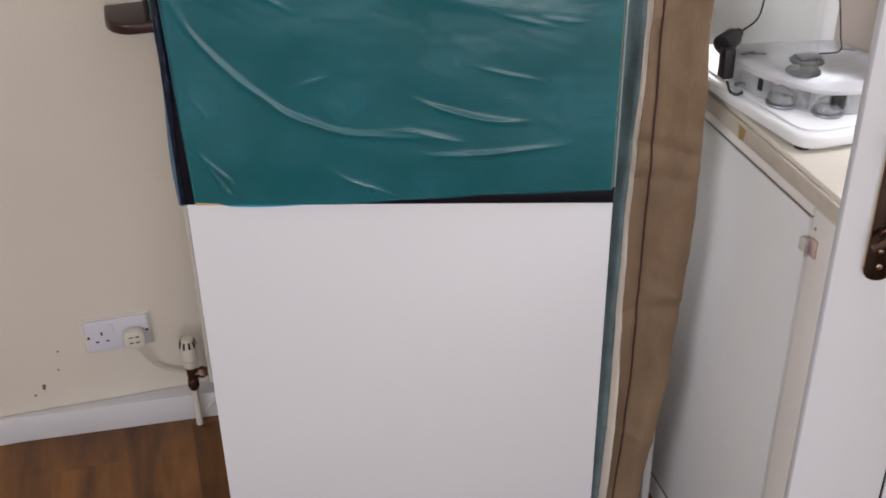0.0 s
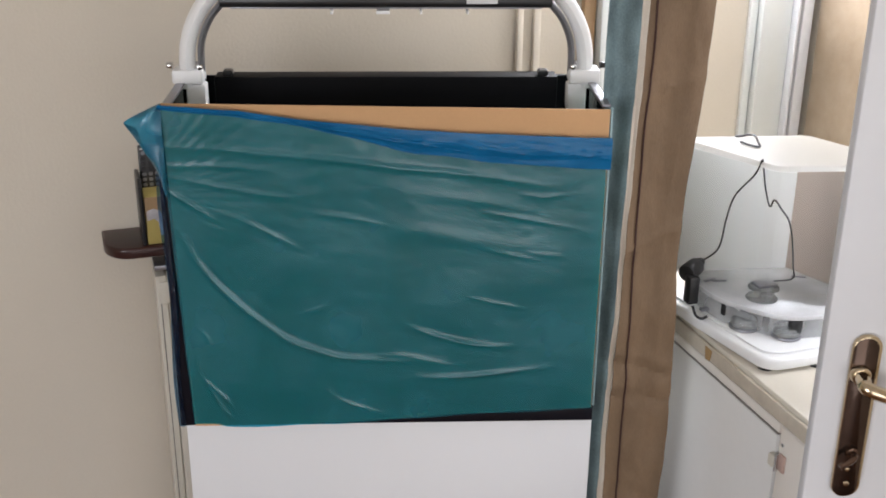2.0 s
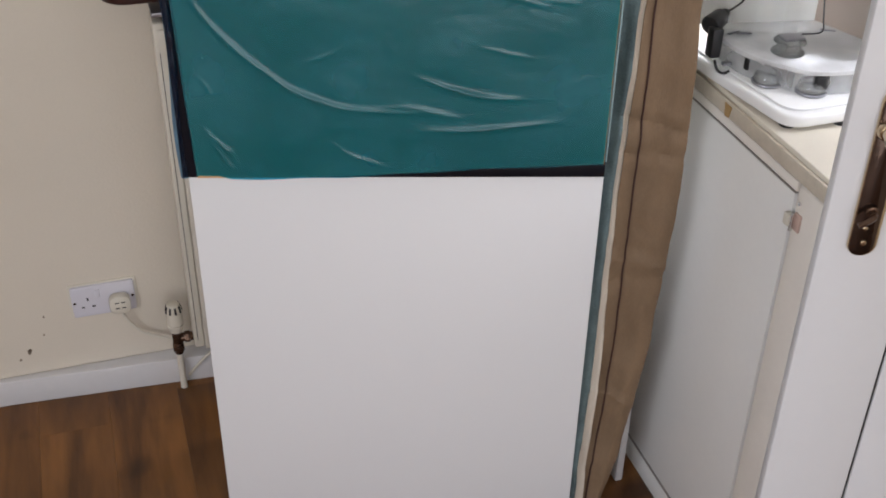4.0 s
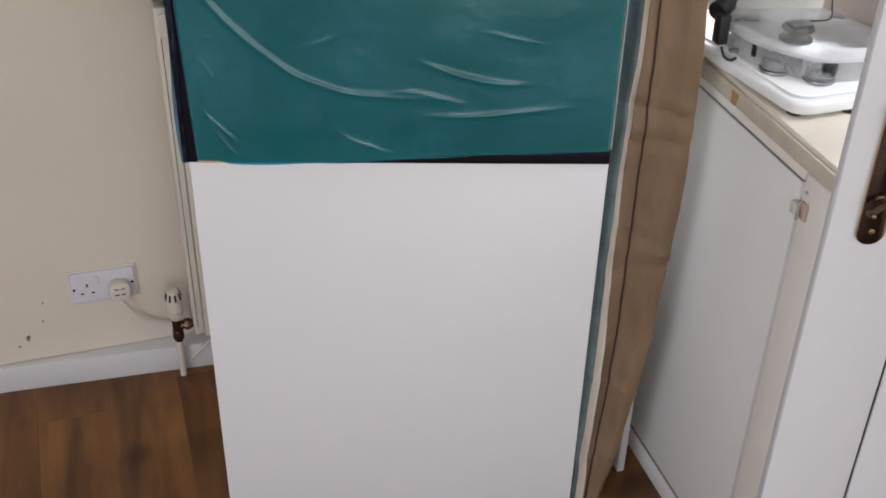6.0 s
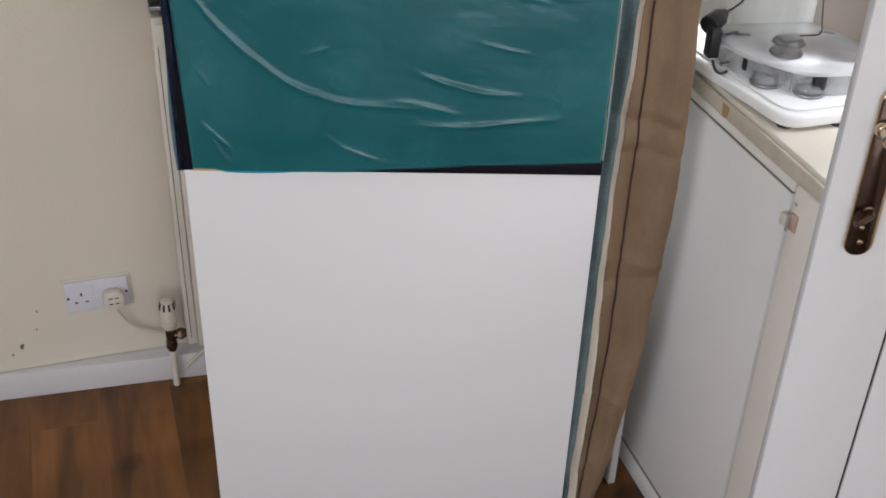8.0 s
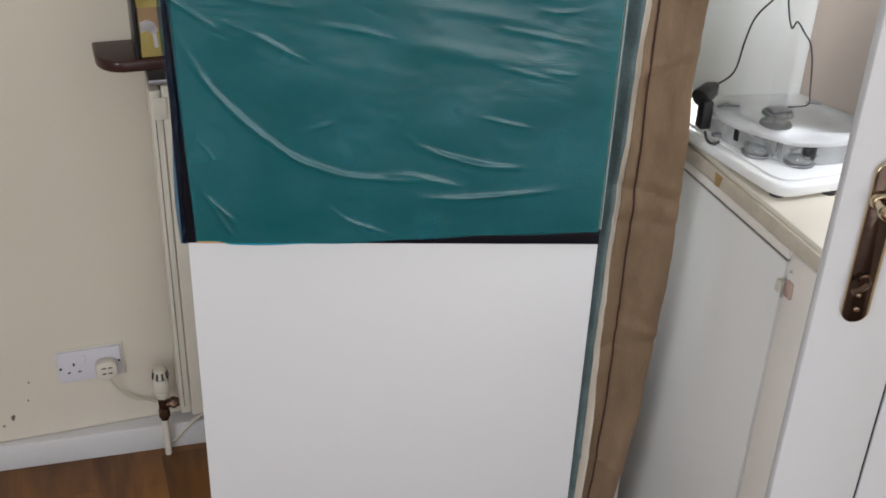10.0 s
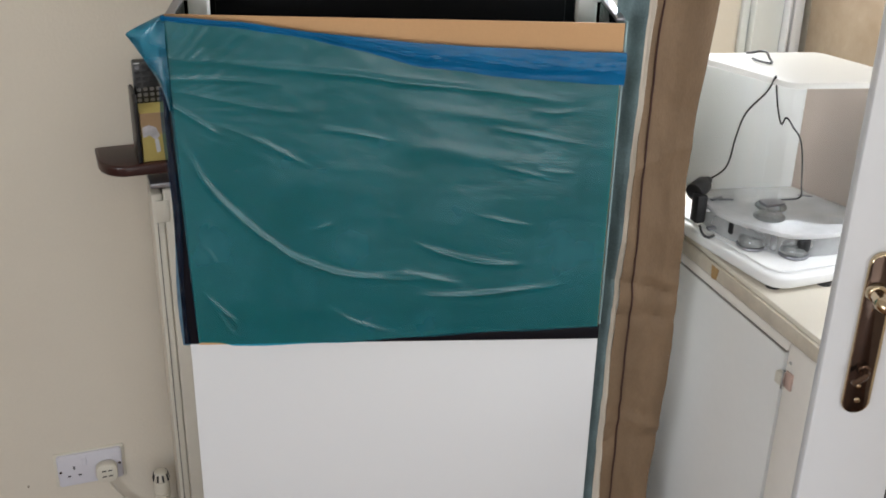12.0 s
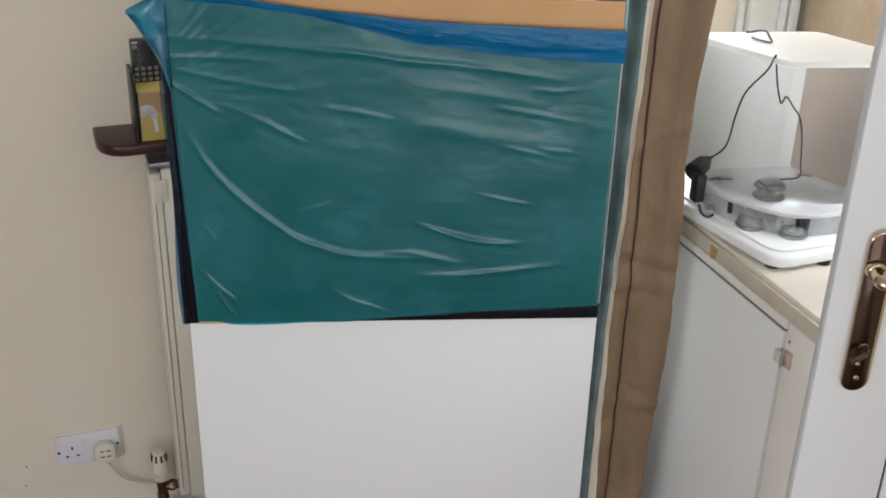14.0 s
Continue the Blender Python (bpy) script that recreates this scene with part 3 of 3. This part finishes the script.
def band_cloth(e0, e1, d, deep, seed):
    def fn(u, v):
        z = ZF + 0.003 + (2.495 - ZF) * v
        a, b = (e0 if isinstance(e0, float) else float(np.interp(z, ZK, e0))), float(np.interp(z, ZK, e1))
        s = a + (b - a) * u
        y = d + deep * math.sin(u * 5.2 + 0.8 * math.sin(z * 3 + seed)) + 0.006 * noise.noise((s * 11, z * 4, seed)) + 0.007 * noise.noise((s * 26, z * 13, seed)) + 0.0022 * noise.noise((s * 60, z * 38, seed)) + 0.030 * (max(0.0, u - 0.72) if seed == 2.0 else 0.0)
        y += 0.007 * math.exp(-((z - 0.845 + 0.3 * (s - 0.8)) / 0.012) ** 2) - 0.006 * math.exp(-((z - 0.56 + 0.2 * (s - 0.8)) / 0.012) ** 2)
        for k in range(14):
            zc = 0.02 + 0.115 * k + 0.04 * math.sin(k * 5.1)
            tilt, size = 0.5 * math.sin(k * 2.3), 0.0045 * (1 + 0.6 * math.sin(k * 3.7))
            y += size * math.sin(k * 1.9 + 1) * math.exp(-((z - zc - tilt * (s - 0.79)) / 0.011) ** 2)
        return (s + 0.0025 * noise.noise((0.3, z * 8, seed + u)), y, z)
    return fn


part("lining", sheet(band_cloth(0.699, EDGE_B, 0.052, 0.009, 1.0), 20, 220, 0.0012), M_BLUE, curtain, "wrinkled blue grey lining")
part("hem", sheet(band_cloth(EDGE_B, EDGE_C, 0.047, 0.002, 1.0), 4, 160, 0.0015), M_HEM, curtain, "cream hem band")
part("cloth", sheet(band_cloth(EDGE_C, EDGE_R, 0.049, 0.008, 2.0), 40, 260, 0.0015), M_CURT, curtain, "brown woven cloth")
fn = band_cloth(EDGE_C, EDGE_R, 0.049, 0.008, 2.0)
seam_line = []
for i in range(120):
    u = 0.19 + 0.06 * math.sin(i * 0.06)
    q = fn(u, i / 119)
    seam_line.append(Vector((q[0], q[1] - 0.0022, q[2])))
part("seam", tube(seam_line, 0.0017, 6), M_SEAM, curtain, "dark stitched seam")

# ---------------------------------------------------------------- radiator, valve
FIT = Matrix.Diagonal((0.99, 0.98, 0.963, 1))
LOW = Matrix.Diagonal((0.965, 0.98, 0.957, 1))
rad = thing("radiator", "cream painted panel radiator on the wall", "radiator", LOW @ pose(0.248, 0, 0))
part("front_panel", box(0.022, 0.75, -0.108, -0.094, 0.135, 0.915, 0.004), M_RAD, rad)
part("end_cover", box(0.0, 0.021, -0.102, -0.034, 0.140, 0.905, 0.003), M_RAD, rad, "ribbed end cover")
part("back_panel", box(0.022, 0.75, -0.050, -0.036, 0.135, 0.915, 0.004), M_RAD, rad)
part("end_groove", box(0.0072, 0.0085, -0.1028, -0.1015, 0.16, 0.86), M_SLOT, rad)
part("top_grille", box(0.001, 0.75, -0.100, -0.04, 0.9155, 0.926, 0.002), M_GREY, rad, "dull grey top grille")
part("end_cap", box(0.006, 0.030, -0.1115, -0.1085, 0.85, 0.895, 0.001), M_RAD, rad)
for z in (0.2, 0.8):
    part("bracket", box(0.12, 0.15, -0.0355, -0.0005, z, z + 0.06, 0.001), M_RAD, rad)
VX, VY, DZ = -0.034, -0.062, -0.022
valve = part("valve_head", cyl(0.0185, 0.0165, 0.032, pose(VX, VY, DZ + 0.208), 24, 0.003), M_PLUG, rad, "white thermostatic valve head")
cap = bmesh.new()
cyl(0.0185, 0.013, 0.022, pose(VX, VY, DZ + 0.2405), 24, 0.004, cap)
part("valve_cap", cap, M_PLUG, valve)
for k in range(9):
    a = k * 0.698
    part("slot", box(-0.0022, 0.0022, -0.001, 0.001, 0, 0.016, bm=None), M_SLOT, valve).matrix_basis = pose(VX + 0.0181 * math.cos(a), VY + 0.0181 * math.sin(a), DZ + 0.2425, 0, 0, math.degrees(a) + 90) @ pose(0, 0, 0, -13, 0, 0)
part("valve_collar", cyl(0.0150, 0.0185, 0.020, pose(VX, VY, DZ + 0.1875), 20, 0.002), M_PLUG, valve)
vb = bmesh.new()
cyl(0.012, 0.013, 0.030, pose(VX, VY, DZ + 0.157), 6, 0.001, vb)
cyl(0.010, 0.010, 0.030, pose(VX, VY, DZ + 0.125), 16, 0.001, vb)
cyl(0.014, 0.014, 0.014, pose(VX, VY, DZ + 0.134), 6, 0.001, vb)
cyl(0.010, 0.010, 0.036, pose(VX, VY, DZ + 0.166, 0, 90), 16, 0.001, vb)
cyl(0.013, 0.013, 0.012, pose(VX + 0.016, VY, DZ + 0.166, 0, 90), 6, 0.001, vb)
part("valve_body", vb, M_BRASSD, rad, "tarnished brass valve body")
part("pipe", tube([Vector((VX, VY, 0.002)), Vector((VX, VY, 0.06)), Vector((VX, VY, DZ + 0.13))], 0.0075, 12), M_RAD, rad, "cream painted pipe")

# ---------------------------------------------------------------- socket and plug
sock = thing("wall_socket", "white double wall socket with a plug in one side", "socket", pose(0, 0, 0.1925) @ LOW)
part("faceplate", prism(rounded(0.006, 0.140, 0.004, 0.082, 0.006), -0.011, 0.0, "y", 0.003), M_PALLID, sock)
part("surround", prism(rounded(0, 0.146, 0, 0.086, 0.004), -0.0035, 0.0, "y", 0.001), M_PLUG, sock, "yellowed surround")
for x, z, w, h in ((0.040, 0.050, 0.004, 0.008), (0.0285, 0.030, 0.0068, 0.0035), (0.0505, 0.030, 0.0068, 0.0035)):
    part("pin_hole", box(x - w / 2, x + w / 2, -0.0118, -0.0105, z - h / 2, z + h / 2), M_SLOT, sock)
for x in (0.012, 0.134):
    part("screw", cyl(0.003, 0.003, 0.001, pose(x, -0.0108, 0.043, 90), 12), M_BRASSD, sock)
part("switch", prism(rounded(0.057, 0.067, 0.052, 0.072, 0.002), -0.0135, -0.0105, "y", 0.001), M_PALLID, sock)
plug = thing("power_plug", "white three pin plug with a thin white cable", "plug", pose(0, 0, 0.1925) @ LOW)
part("plug_body", prism(rounded(0.083, 0.128, 0.012, 0.058, 0.016), -0.034, -0.0115, "y", 0.005), M_PLUG, plug)
for z in (0.028, 0.042):
    for x in (0.095, 0.108):
        part("rib", box(x, x + 0.009, -0.0348, -0.0335, z, z + 0.0025), M_SLOT, plug)
part("cable", tube(smooth_line([(0.106, -0.026, 0.014), (0.112, -0.024, -0.004), (0.135, -0.022, -0.045), (0.165, -0.022, -0.068), (0.20, -0.026, -0.080), (0.235, -0.040, -0.088)], 8), 0.0033, 8), M_PLUG, plug)
low_cable = tagged(part("cable", tube(smooth_line([(0.222, -0.045, 0.02), (0.25, -0.05, 0.055), (0.29, -0.05, 0.085), (0.36, -0.05, 0.10), (0.5, -0.05, 0.06), (0.55, -0.05, 0.004)], 8), 0.0035, 8), M_PLUG), "thin pale cable hanging under the radiator", "cable")

# ---------------------------------------------------------------- little shelf and what stands on it
shelf = thing("wall_shelf", "small dark mahogany wall shelf with a rounded corner", "shelf", FIT)
out = [(0.40, 0.0), (0.157, 0.0), (0.157, -0.06)] + [(0.157 + 0.05 - 0.05 * math.cos(a), -0.06 - 0.055 * math.sin(a)) for a in [k * 0.196 for k in range(1, 9)]] + [(0.40, -0.115)]
part("board", prism(out, 0.945, 0.967, "z", 0.005, 3), M_SHELF, shelf)
part("bracket", prism([(-0.001, 0.945), (-0.10, 0.945), (-0.001, 0.935)], 0.30, 0.315, "x"), M_SHELF, shelf)
end = thing("upright_frame", "thin black curved upright standing on the shelf", "frame", FIT)
part("board", prism([(-0.108, 0.968), (-0.112, 1.03), (-0.110, 1.085), (-0.095, 1.098), (-0.03, 1.095), (-0.03, 0.968)], 0.226, 0.234, "x", 0.003), M_BPLAS, end)
bx = thing("card_box", "small yellow card box with torn tape", "box", FIT)
part("carton", box(0.236, 0.298, -0.105, -0.045, 0.968, 1.062, 0.001), M_CARDY, bx)
part("flap", box(0.2355, 0.2985, -0.1065, -0.1053, 1.022, 1.0625), M_KRAFT, bx, "kraft brown flap")
part("tape", prism([(0.238, 1.036), (0.250, 1.040), (0.262, 1.034), (0.268, 1.018), (0.260, 1.010), (0.250, 1.020), (0.238, 1.016)], -0.1068, -0.1054, "y"), M_TAPE, bx, "crumpled clear tape")
part("label", prism([(0.258, 1.010), (0.265, 1.012), (0.267, 0.987), (0.260, 0.985)], -0.1066, -0.1054, "y"), M_PRINT, bx)
part("sticker", prism([(0.282, 1.040), (0.297, 1.045), (0.297, 1.006), (0.286, 1.012)], -0.1066, -0.1054, "y"), M_BLUEP, bx, "dark blue sticker")
rem = thing("remote_control", "black remote control standing behind the box", "remote control", FIT)
part("case", box(0.236, 0.288, -0.0445, -0.026, 0.968, 1.142, 0.003), M_BPLAS, rem)
for r in range(7):
    for c in range(4):
        part("button", prism(rounded(0.240 + c * 0.0115, 0.2475 + c * 0.0115, 1.064 + r * 0.0105, 1.0705 + r * 0.0105, 0.002, 3), -0.0462, -0.0446, "y"), M_GREY if r < 3 or (r == 6 and c == 0) else M_SLOT, rem)
part("legend_bar", box(0.239, 0.249, -0.0452, -0.0446, 1.137, 1.1395), M_PRINT, rem)

# ---------------------------------------------------------------- cupboard with worktop
KIT = pose(-0.0088, -0.107, 0.0646) @ Matrix.Scale(0.92, 4)
CX, CY0, CY1, CT, CF = 1.153, -0.938, 0.06, 0.908, -0.0702
cup = thing("base_cupboard", "white painted base cupboard with a small latch", "cupboard", KIT)
part("body", box(CX + 0.03, 1.80, CY0 + 0.004, CY1, CF, CT - 0.041, 0.002), M_CUPF, cup)
part("plinth", box(CX + 0.002, CX + 0.0295, CY0 + 0.004, CY1, CF, -0.0165, 0.002), M_CUPD, cup, "pale plinth board")
part("stile", box(CX + 0.002, CX + 0.0295, CY0 + 0.001, -0.858, -0.0105, CT - 0.041, 0.006, 3), M_CUPF, cup, "cream white frame post")
part("rail", box(CX + 0.002, CX + 0.0295, -0.857, CY1, 0.848, CT - 0.041, 0.003), M_CUPF, cup)
cdoor = part("door", box(CX + 0.001, CX + 0.022, -0.8545, -0.22, -0.006, 0.8445, 0.0012), M_CUPD, cup, "plain white door")
# dark strips fill the gaps above and below the door as painted shade
part("gap_shade", box(CX + 0.002, CX + 0.0225, -0.8545, -0.22, 0.8450, 0.8472), M_GAPSHADE, cup, "thin dark strip for the shaded gap over the door")
part("gap_shade", box(CX + 0.002, CX + 0.0225, -0.8545, -0.22, -0.0162, -0.0065), M_GAPSHADE, cup, "thin dark strip for the shaded gap under the door")
# dark sheet behind the door, standing in for the shade in the gap
part("gap_shade_back", box(CX + 0.023, CX + 0.0285, -0.8565, -0.2, -0.016, 0.8475), M_SLOT, cup)
lt = part("latch_plate", box(CX - 0.002, CX + 0.0019, -0.884, -0.868, 0.790, 0.820, 0.001), M_PINK, cup, "worn copper latch plate")
part("latch", box(CX - 0.010, CX + 0.0008, -0.866, -0.852, 0.793, 0.814, 0.002), M_PLUG, cup, "white plastic latch")
part("hook", box(CX - 0.008, CX - 0.0025, -0.871, -0.8665, 0.787, 0.818, 0.001), M_STEEL, cup)
part("screw", cyl(0.003, 0.003, 0.002, pose(CX + 0.0018, -0.872, 0.836, 0, -90), 10), M_STEEL, cup)
top = thing("worktop", "cream laminate worktop with a worn beige front edge", "worktop", KIT)
part("board", box(CX + 0.004, 1.803, CY0, CY1 + 0.055, CT - 0.038, CT, 0.004), M_TOP, top)
part("front_edging", box(CX - 0.004, CX + 0.0035, CY0, CY1 + 0.055, CT - 0.036, CT - 0.008, 0.003), M_EDGE, top, "worn beige edging")
part("drip", prism([(-0.655, CT - 0.013), (-0.633, CT - 0.012), (-0.636, CT - 0.036), (-0.650, CT - 0.034)], CX - 0.0052, CX - 0.0041, "x"), M_STAIN, top, "brown dried drip")

# ---------------------------------------------------------------- small acrylic aquarium on the worktop
aq = thing("acrylic_aquarium", "small empty clear acrylic aquarium with white base and lid", "aquarium")


def round_poly(pts, r, n=6):
    """A polygon with its corners rounded."""
    out, k = [], len(pts)
    for i in range(k):
        p, a, b = Vector(pts[i]), Vector(pts[i - 1]), Vector(pts[(i + 1) % k])
        u, v = (a - p).normalized(), (b - p).normalized()
        for j in range(n + 1):
            t = j / n
            q = (p + u * r) * (1 - t) ** 2 + p * 2 * t * (1 - t) + (p + v * r) * t * t
            out.append((q.x, q.y))
    return out


def inset(pts, d):
    c = sum((Vector(p) for p in pts), Vector((0, 0))) / len(pts)
    return [tuple(Vector(p) + (c - Vector(p)).normalized() * d) for p in pts]


def hoop(outline, z0, z1):
    """A thin upright wall that runs round an outline."""
    bm = bmesh.new()
    low, top = [bm.verts.new((x, y, z0)) for x, y in outline], [bm.verts.new((x, y, z1)) for x, y in outline]
    k = len(outline)
    for i in range(k):
        bm.faces.new((low[i], low[(i + 1) % k], top[(i + 1) % k], top[i]))
    return bm


LID = [(1.035, -0.560), (1.108, -0.738), (1.238, -0.772), (1.290, -0.735), (1.246, -0.612)]
DECK = [(1.060, -0.585), (1.060, -0.690), (1.122, -0.782), (1.218, -0.795), (1.290, -0.725), (1.240, -0.566)]
TRAY = [(1.034, -0.545), (1.040, -0.640), (1.068, -0.828), (1.300, -0.826), (1.320, -0.545)]
TT = 0.9265  # top of the tray
tray = part("base_tray", prism(round_poly(TRAY, 0.035), 0.906, TT, "z", 0.006, 3), M_WPLAS, aq, "glossy white base tray")
part("tray_step", prism(round_poly(inset(TRAY, 0.016), 0.035), TT + 0.0003, TT + 0.004, "z", 0.002, 2), M_WPLAS, tray)
for x, y in ((1.085, -0.800), (1.165, -0.815), (1.280, -0.805), (1.060, -0.60), (1.28, -0.58)):
    part("foot", cyl(0.012, 0.012, 0.006, pose(x, y, 0.9002), 14), M_BPLAS, aq, "black rubber foot")
part("platform", prism(round_poly(DECK, 0.035), 0.962, 0.970, "z", 0.002), M_DECK, aq, "clear acrylic platform")
SK = inset(DECK, 0.004)
part("skirt", hoop(round_poly(SK, 0.033), TT + 0.0045, 0.9618), M_SKIRTG, aq, "clear acrylic skirt")
for x, y in ((1.092, -0.722), (1.138, -0.768), (1.215, -0.70), (1.14, -0.625)):
    leg = part("pedestal", cyl(0.024, 0.024, 0.005, pose(x, y, TT + 0.0045), 28, 0.002), M_GREY, aq, "grey round foot pad")
    part("pedestal_collar", cyl(0.0225, 0.019, 0.013, pose(x, y, TT + 0.0097), 28, 0.003), M_CLOUD, leg, "clear round collar")
for x, y in ((1.080, -0.690), (1.146, -0.776), (1.214, -0.770), (1.18, -0.60)):
    part("suction_cup", cyl(0.0115, 0.0115, 0.021, pose(x, y, 0.9405), 20, 0.003), M_BPLAS, aq, "black rubber cup")
for x, y in ((1.103, -0.700), (1.115, -0.745), (1.20, -0.775)):
    part("divider", box(x - 0.002, x + 0.002, y - 0.006, y + 0.006, TT + 0.005, 0.9615), M_CLOUD, aq, "clear acrylic rib")
# the second, nearer disc is the first one's reflection, built as a solid
for x, y, r in ((1.153, -0.675, 0.026), (1.128, -0.708, 0.026)):
    part("disc", cyl(r, r * 0.85, 0.004, pose(x, y, 0.9703), 28, 0.0015), M_CLOUD, aq, "smoky clear disc, the nearer one its modelled reflection")
part("filter_block", box(1.136, 1.171, -0.688, -0.664, 0.9746, 0.980, 0.002), M_GREY, aq, "grey sponge block")
for x, y, a in ((1.085, -0.622, 20), (1.098, -0.630, -15), (1.232, -0.655, -30)):
    part("gravel_trace", box(-0.012, 0.012, -0.003, 0.003, 0, 0.002, 0.0008), M_GREY, aq, "grey smear of grit").matrix_basis = pose(x, y, 0.9702, 0, 0, a)
WL = inset(LID, 0.003)
part("clear_wall", hoop(round_poly(WL, 0.012), 0.9705, 1.1885), M_ACRYL, aq, "clear rounded wall")
part("white_back", prism([(1.046, -0.572), (1.233, -0.6108), (1.2335, -0.6148), (1.0465, -0.576)], 0.9705, 1.1885), M_MILK, aq, "white rear panel")
part("side_backing", prism([(1.2385, -0.6125), (1.276, -0.722), (1.2725, -0.7235), (1.2340, -0.6115)], 0.9705, 1.1885), M_BEIGE, aq, "beige side panel")
part("lid", prism(round_poly(LID, 0.016), 1.189, 1.200, "z", 0.004), M_LID, aq, "cream white lid")
WIRE_A = [(1.097, -0.712, 1.203), (1.095, -0.700, 1.176), (1.081, -0.675, 1.135), (1.083, -0.655, 1.090), (1.094, -0.625, 1.027), (1.078, -0.606, 0.998)]
WIRE_B = [(1.099, -0.710, 1.203), (1.106, -0.715, 1.158), (1.114, -0.720, 1.130), (1.118, -0.725, 1.141), (1.130, -0.730, 1.125), (1.140, -0.735, 1.110), (1.154, -0.730, 1.077), (1.185, -0.700, 1.015), (1.202, -0.680, 0.982), (1.172, -0.674, 0.979)]
WIRE_C = [(1.124, -0.594, 1.2025), (1.128, -0.604, 1.2055), (1.134, -0.614, 1.210), (1.136, -0.628, 1.212), (1.134, -0.640, 1.207), (1.130, -0.652, 1.2025), (1.118, -0.640, 1.203), (1.116, -0.622, 1.2025)]
part("power_cable", tube(smooth_line(WIRE_A, 8), 0.0014, 8), M_BPLAS, aq, "thin black cable")
part("power_cable", tube(smooth_line(WIRE_B, 8), 0.0013, 8), M_BPLAS, aq, "thin black cable")
part("cable_loop", tube(smooth_line(WIRE_C, 8), 0.0018, 8), M_BPLAS, aq, "loose loop of black cable")
pump = part("pump", cyl(0.016, 0.014, 0.034, pose(1.036, -0.630, 0.990, 0, 80, 30), 18, 0.003), M_BPLAS, aq, "small black pump")
part("pump_nose", cyl(0.009, 0.007, 0.014, pose(1.0652, -0.6131, 0.9961, 0, 80, 30), 14, 0.002), M_BPLAS, pump)
part("pump_stand", box(1.032, 1.050, -0.652, -0.632, 0.945, 0.992, 0.003), M_BPLAS, pump)
part("pump_bracket", box(1.050, 1.072, -0.664, -0.655, 0.936, 0.941, 0.001), M_GREY, pump)
part("pump_hook", tube(smooth_line([(1.038, -0.655, 0.945), (1.040, -0.663, 0.932), (1.046, -0.672, 0.929), (1.054, -0.676, 0.934)], 6), 0.0022, 8), M_BPLAS, pump)

# ---------------------------------------------------------------- door standing open
DOOR = pose(0.985, -1.040, 0.115, 0, 0, -16.0) @ Matrix.Diagonal((0.904, 0.904, 0.88, 1))
CF = -0.1306
door = tagged(thing("door_1", "white plastic glazed door standing open with brass handle", "door", DOOR), kind="structure")
part("stile", box(0.009, 0.150, 0, 0.022, CF + 0.004, 2.10, 0.004), M_UPVC, door)
part("gasket", box(0.1505, 0.1545, 0.006, 0.045, CF + 0.004, 2.10), M_GASK, door, "black rubber gasket line")
part("panel", box(0.155, 0.73, 0.003, 0.045, CF + 0.004, 2.10, 0.003), M_UPVC, door)
hp = part("handle_plate", prism(rounded(0.046, 0.088, 0.835, 1.105, 0.020), -0.010, -0.0005, "y", 0.003, 3), M_BRASS, door, "polished brass handle plate")
part("inlay", prism(rounded(0.0468, 0.0825, 0.8375, 1.1015, 0.0175), -0.0112, -0.0102, "y", 0.0004), M_PLATE, hp, "dark reflective face")
lever = smooth_line([(0.060, -0.011, 1.045), (0.058, -0.030, 1.045), (0.056, -0.045, 1.043), (0.068, -0.052, 1.038), (0.10, -0.054, 1.028), (0.14, -0.052, 1.018), (0.175, -0.050, 1.014)], 8)
part("lever", tube(lever, 0.0105, 14, flat=1.0), M_BRASS, hp, "curved brass lever")
part("rose", cyl(0.016, 0.013, 0.010, pose(0.060, -0.0113, 1.045, 90), 24, 0.002), M_BRASS, hp)
part("thumb_turn", tube(smooth_line([(0.066, -0.0115, 0.915), (0.066, -0.026, 0.915), (0.055, -0.030, 0.908), (0.044, -0.031, 0.902)], 6), 0.0045, 10), M_BRASSD, hp, "bronze thumb turn")
part("turn_rose", cyl(0.010, 0.009, 0.006, pose(0.066, -0.0113, 0.915, 90), 20, 0.001), M_BRASSD, hp)
part("screw", cyl(0.005, 0.004, 0.002, pose(0.066, -0.0113, 0.860, 90), 14, 0.0005), M_BRASS, hp)
part("screw", cyl(0.004, 0.003, 0.002, pose(0.064, -0.0113, 0.885, 90), 14, 0.0005), M_BRASS, hp)

# ---------------------------------------------------------------- floor boards, last
floor = structure("floor", box(X0, X1, Y0, 0, -0.06, -0.004), M_SLOT, "warm brown oak laminate floor", "floor", False)
PW, PL = 0.146, 1.22
lengths = {}
for i in range(int((X1 - X0) / PW) + 1):
    xa, xb = X0 + i * PW, min(X0 + (i + 1) * PW, X1)
    if xb - xa < 0.02:
        continue
    y = -((i * 0.47) % 1.0) * PL
    cuts = [0.0]
    while y > Y0:
        if cuts[-1] - y > 0.05:
            cuts.append(y)
        y -= PL
    cuts.append(Y0)
    for ya, yb in zip(cuts, cuts[1:]):
        key = (round(xb - xa, 4), round(ya - yb, 4))
        if key not in lengths:
            pb = box(0.0001, key[0] - 0.0001, -key[1] + 0.0001, -0.0001, -0.0035, 0, 0.0003, 1)
            me = bpy.data.meshes.new("plank")
            pb.to_mesh(me)
            pb.free()
            me.materials.append(M_OAK)
            lengths[key] = me
        pk = new("plank", lengths[key])
        pk.parent = floor
        pk.location = (xa, ya, 0)
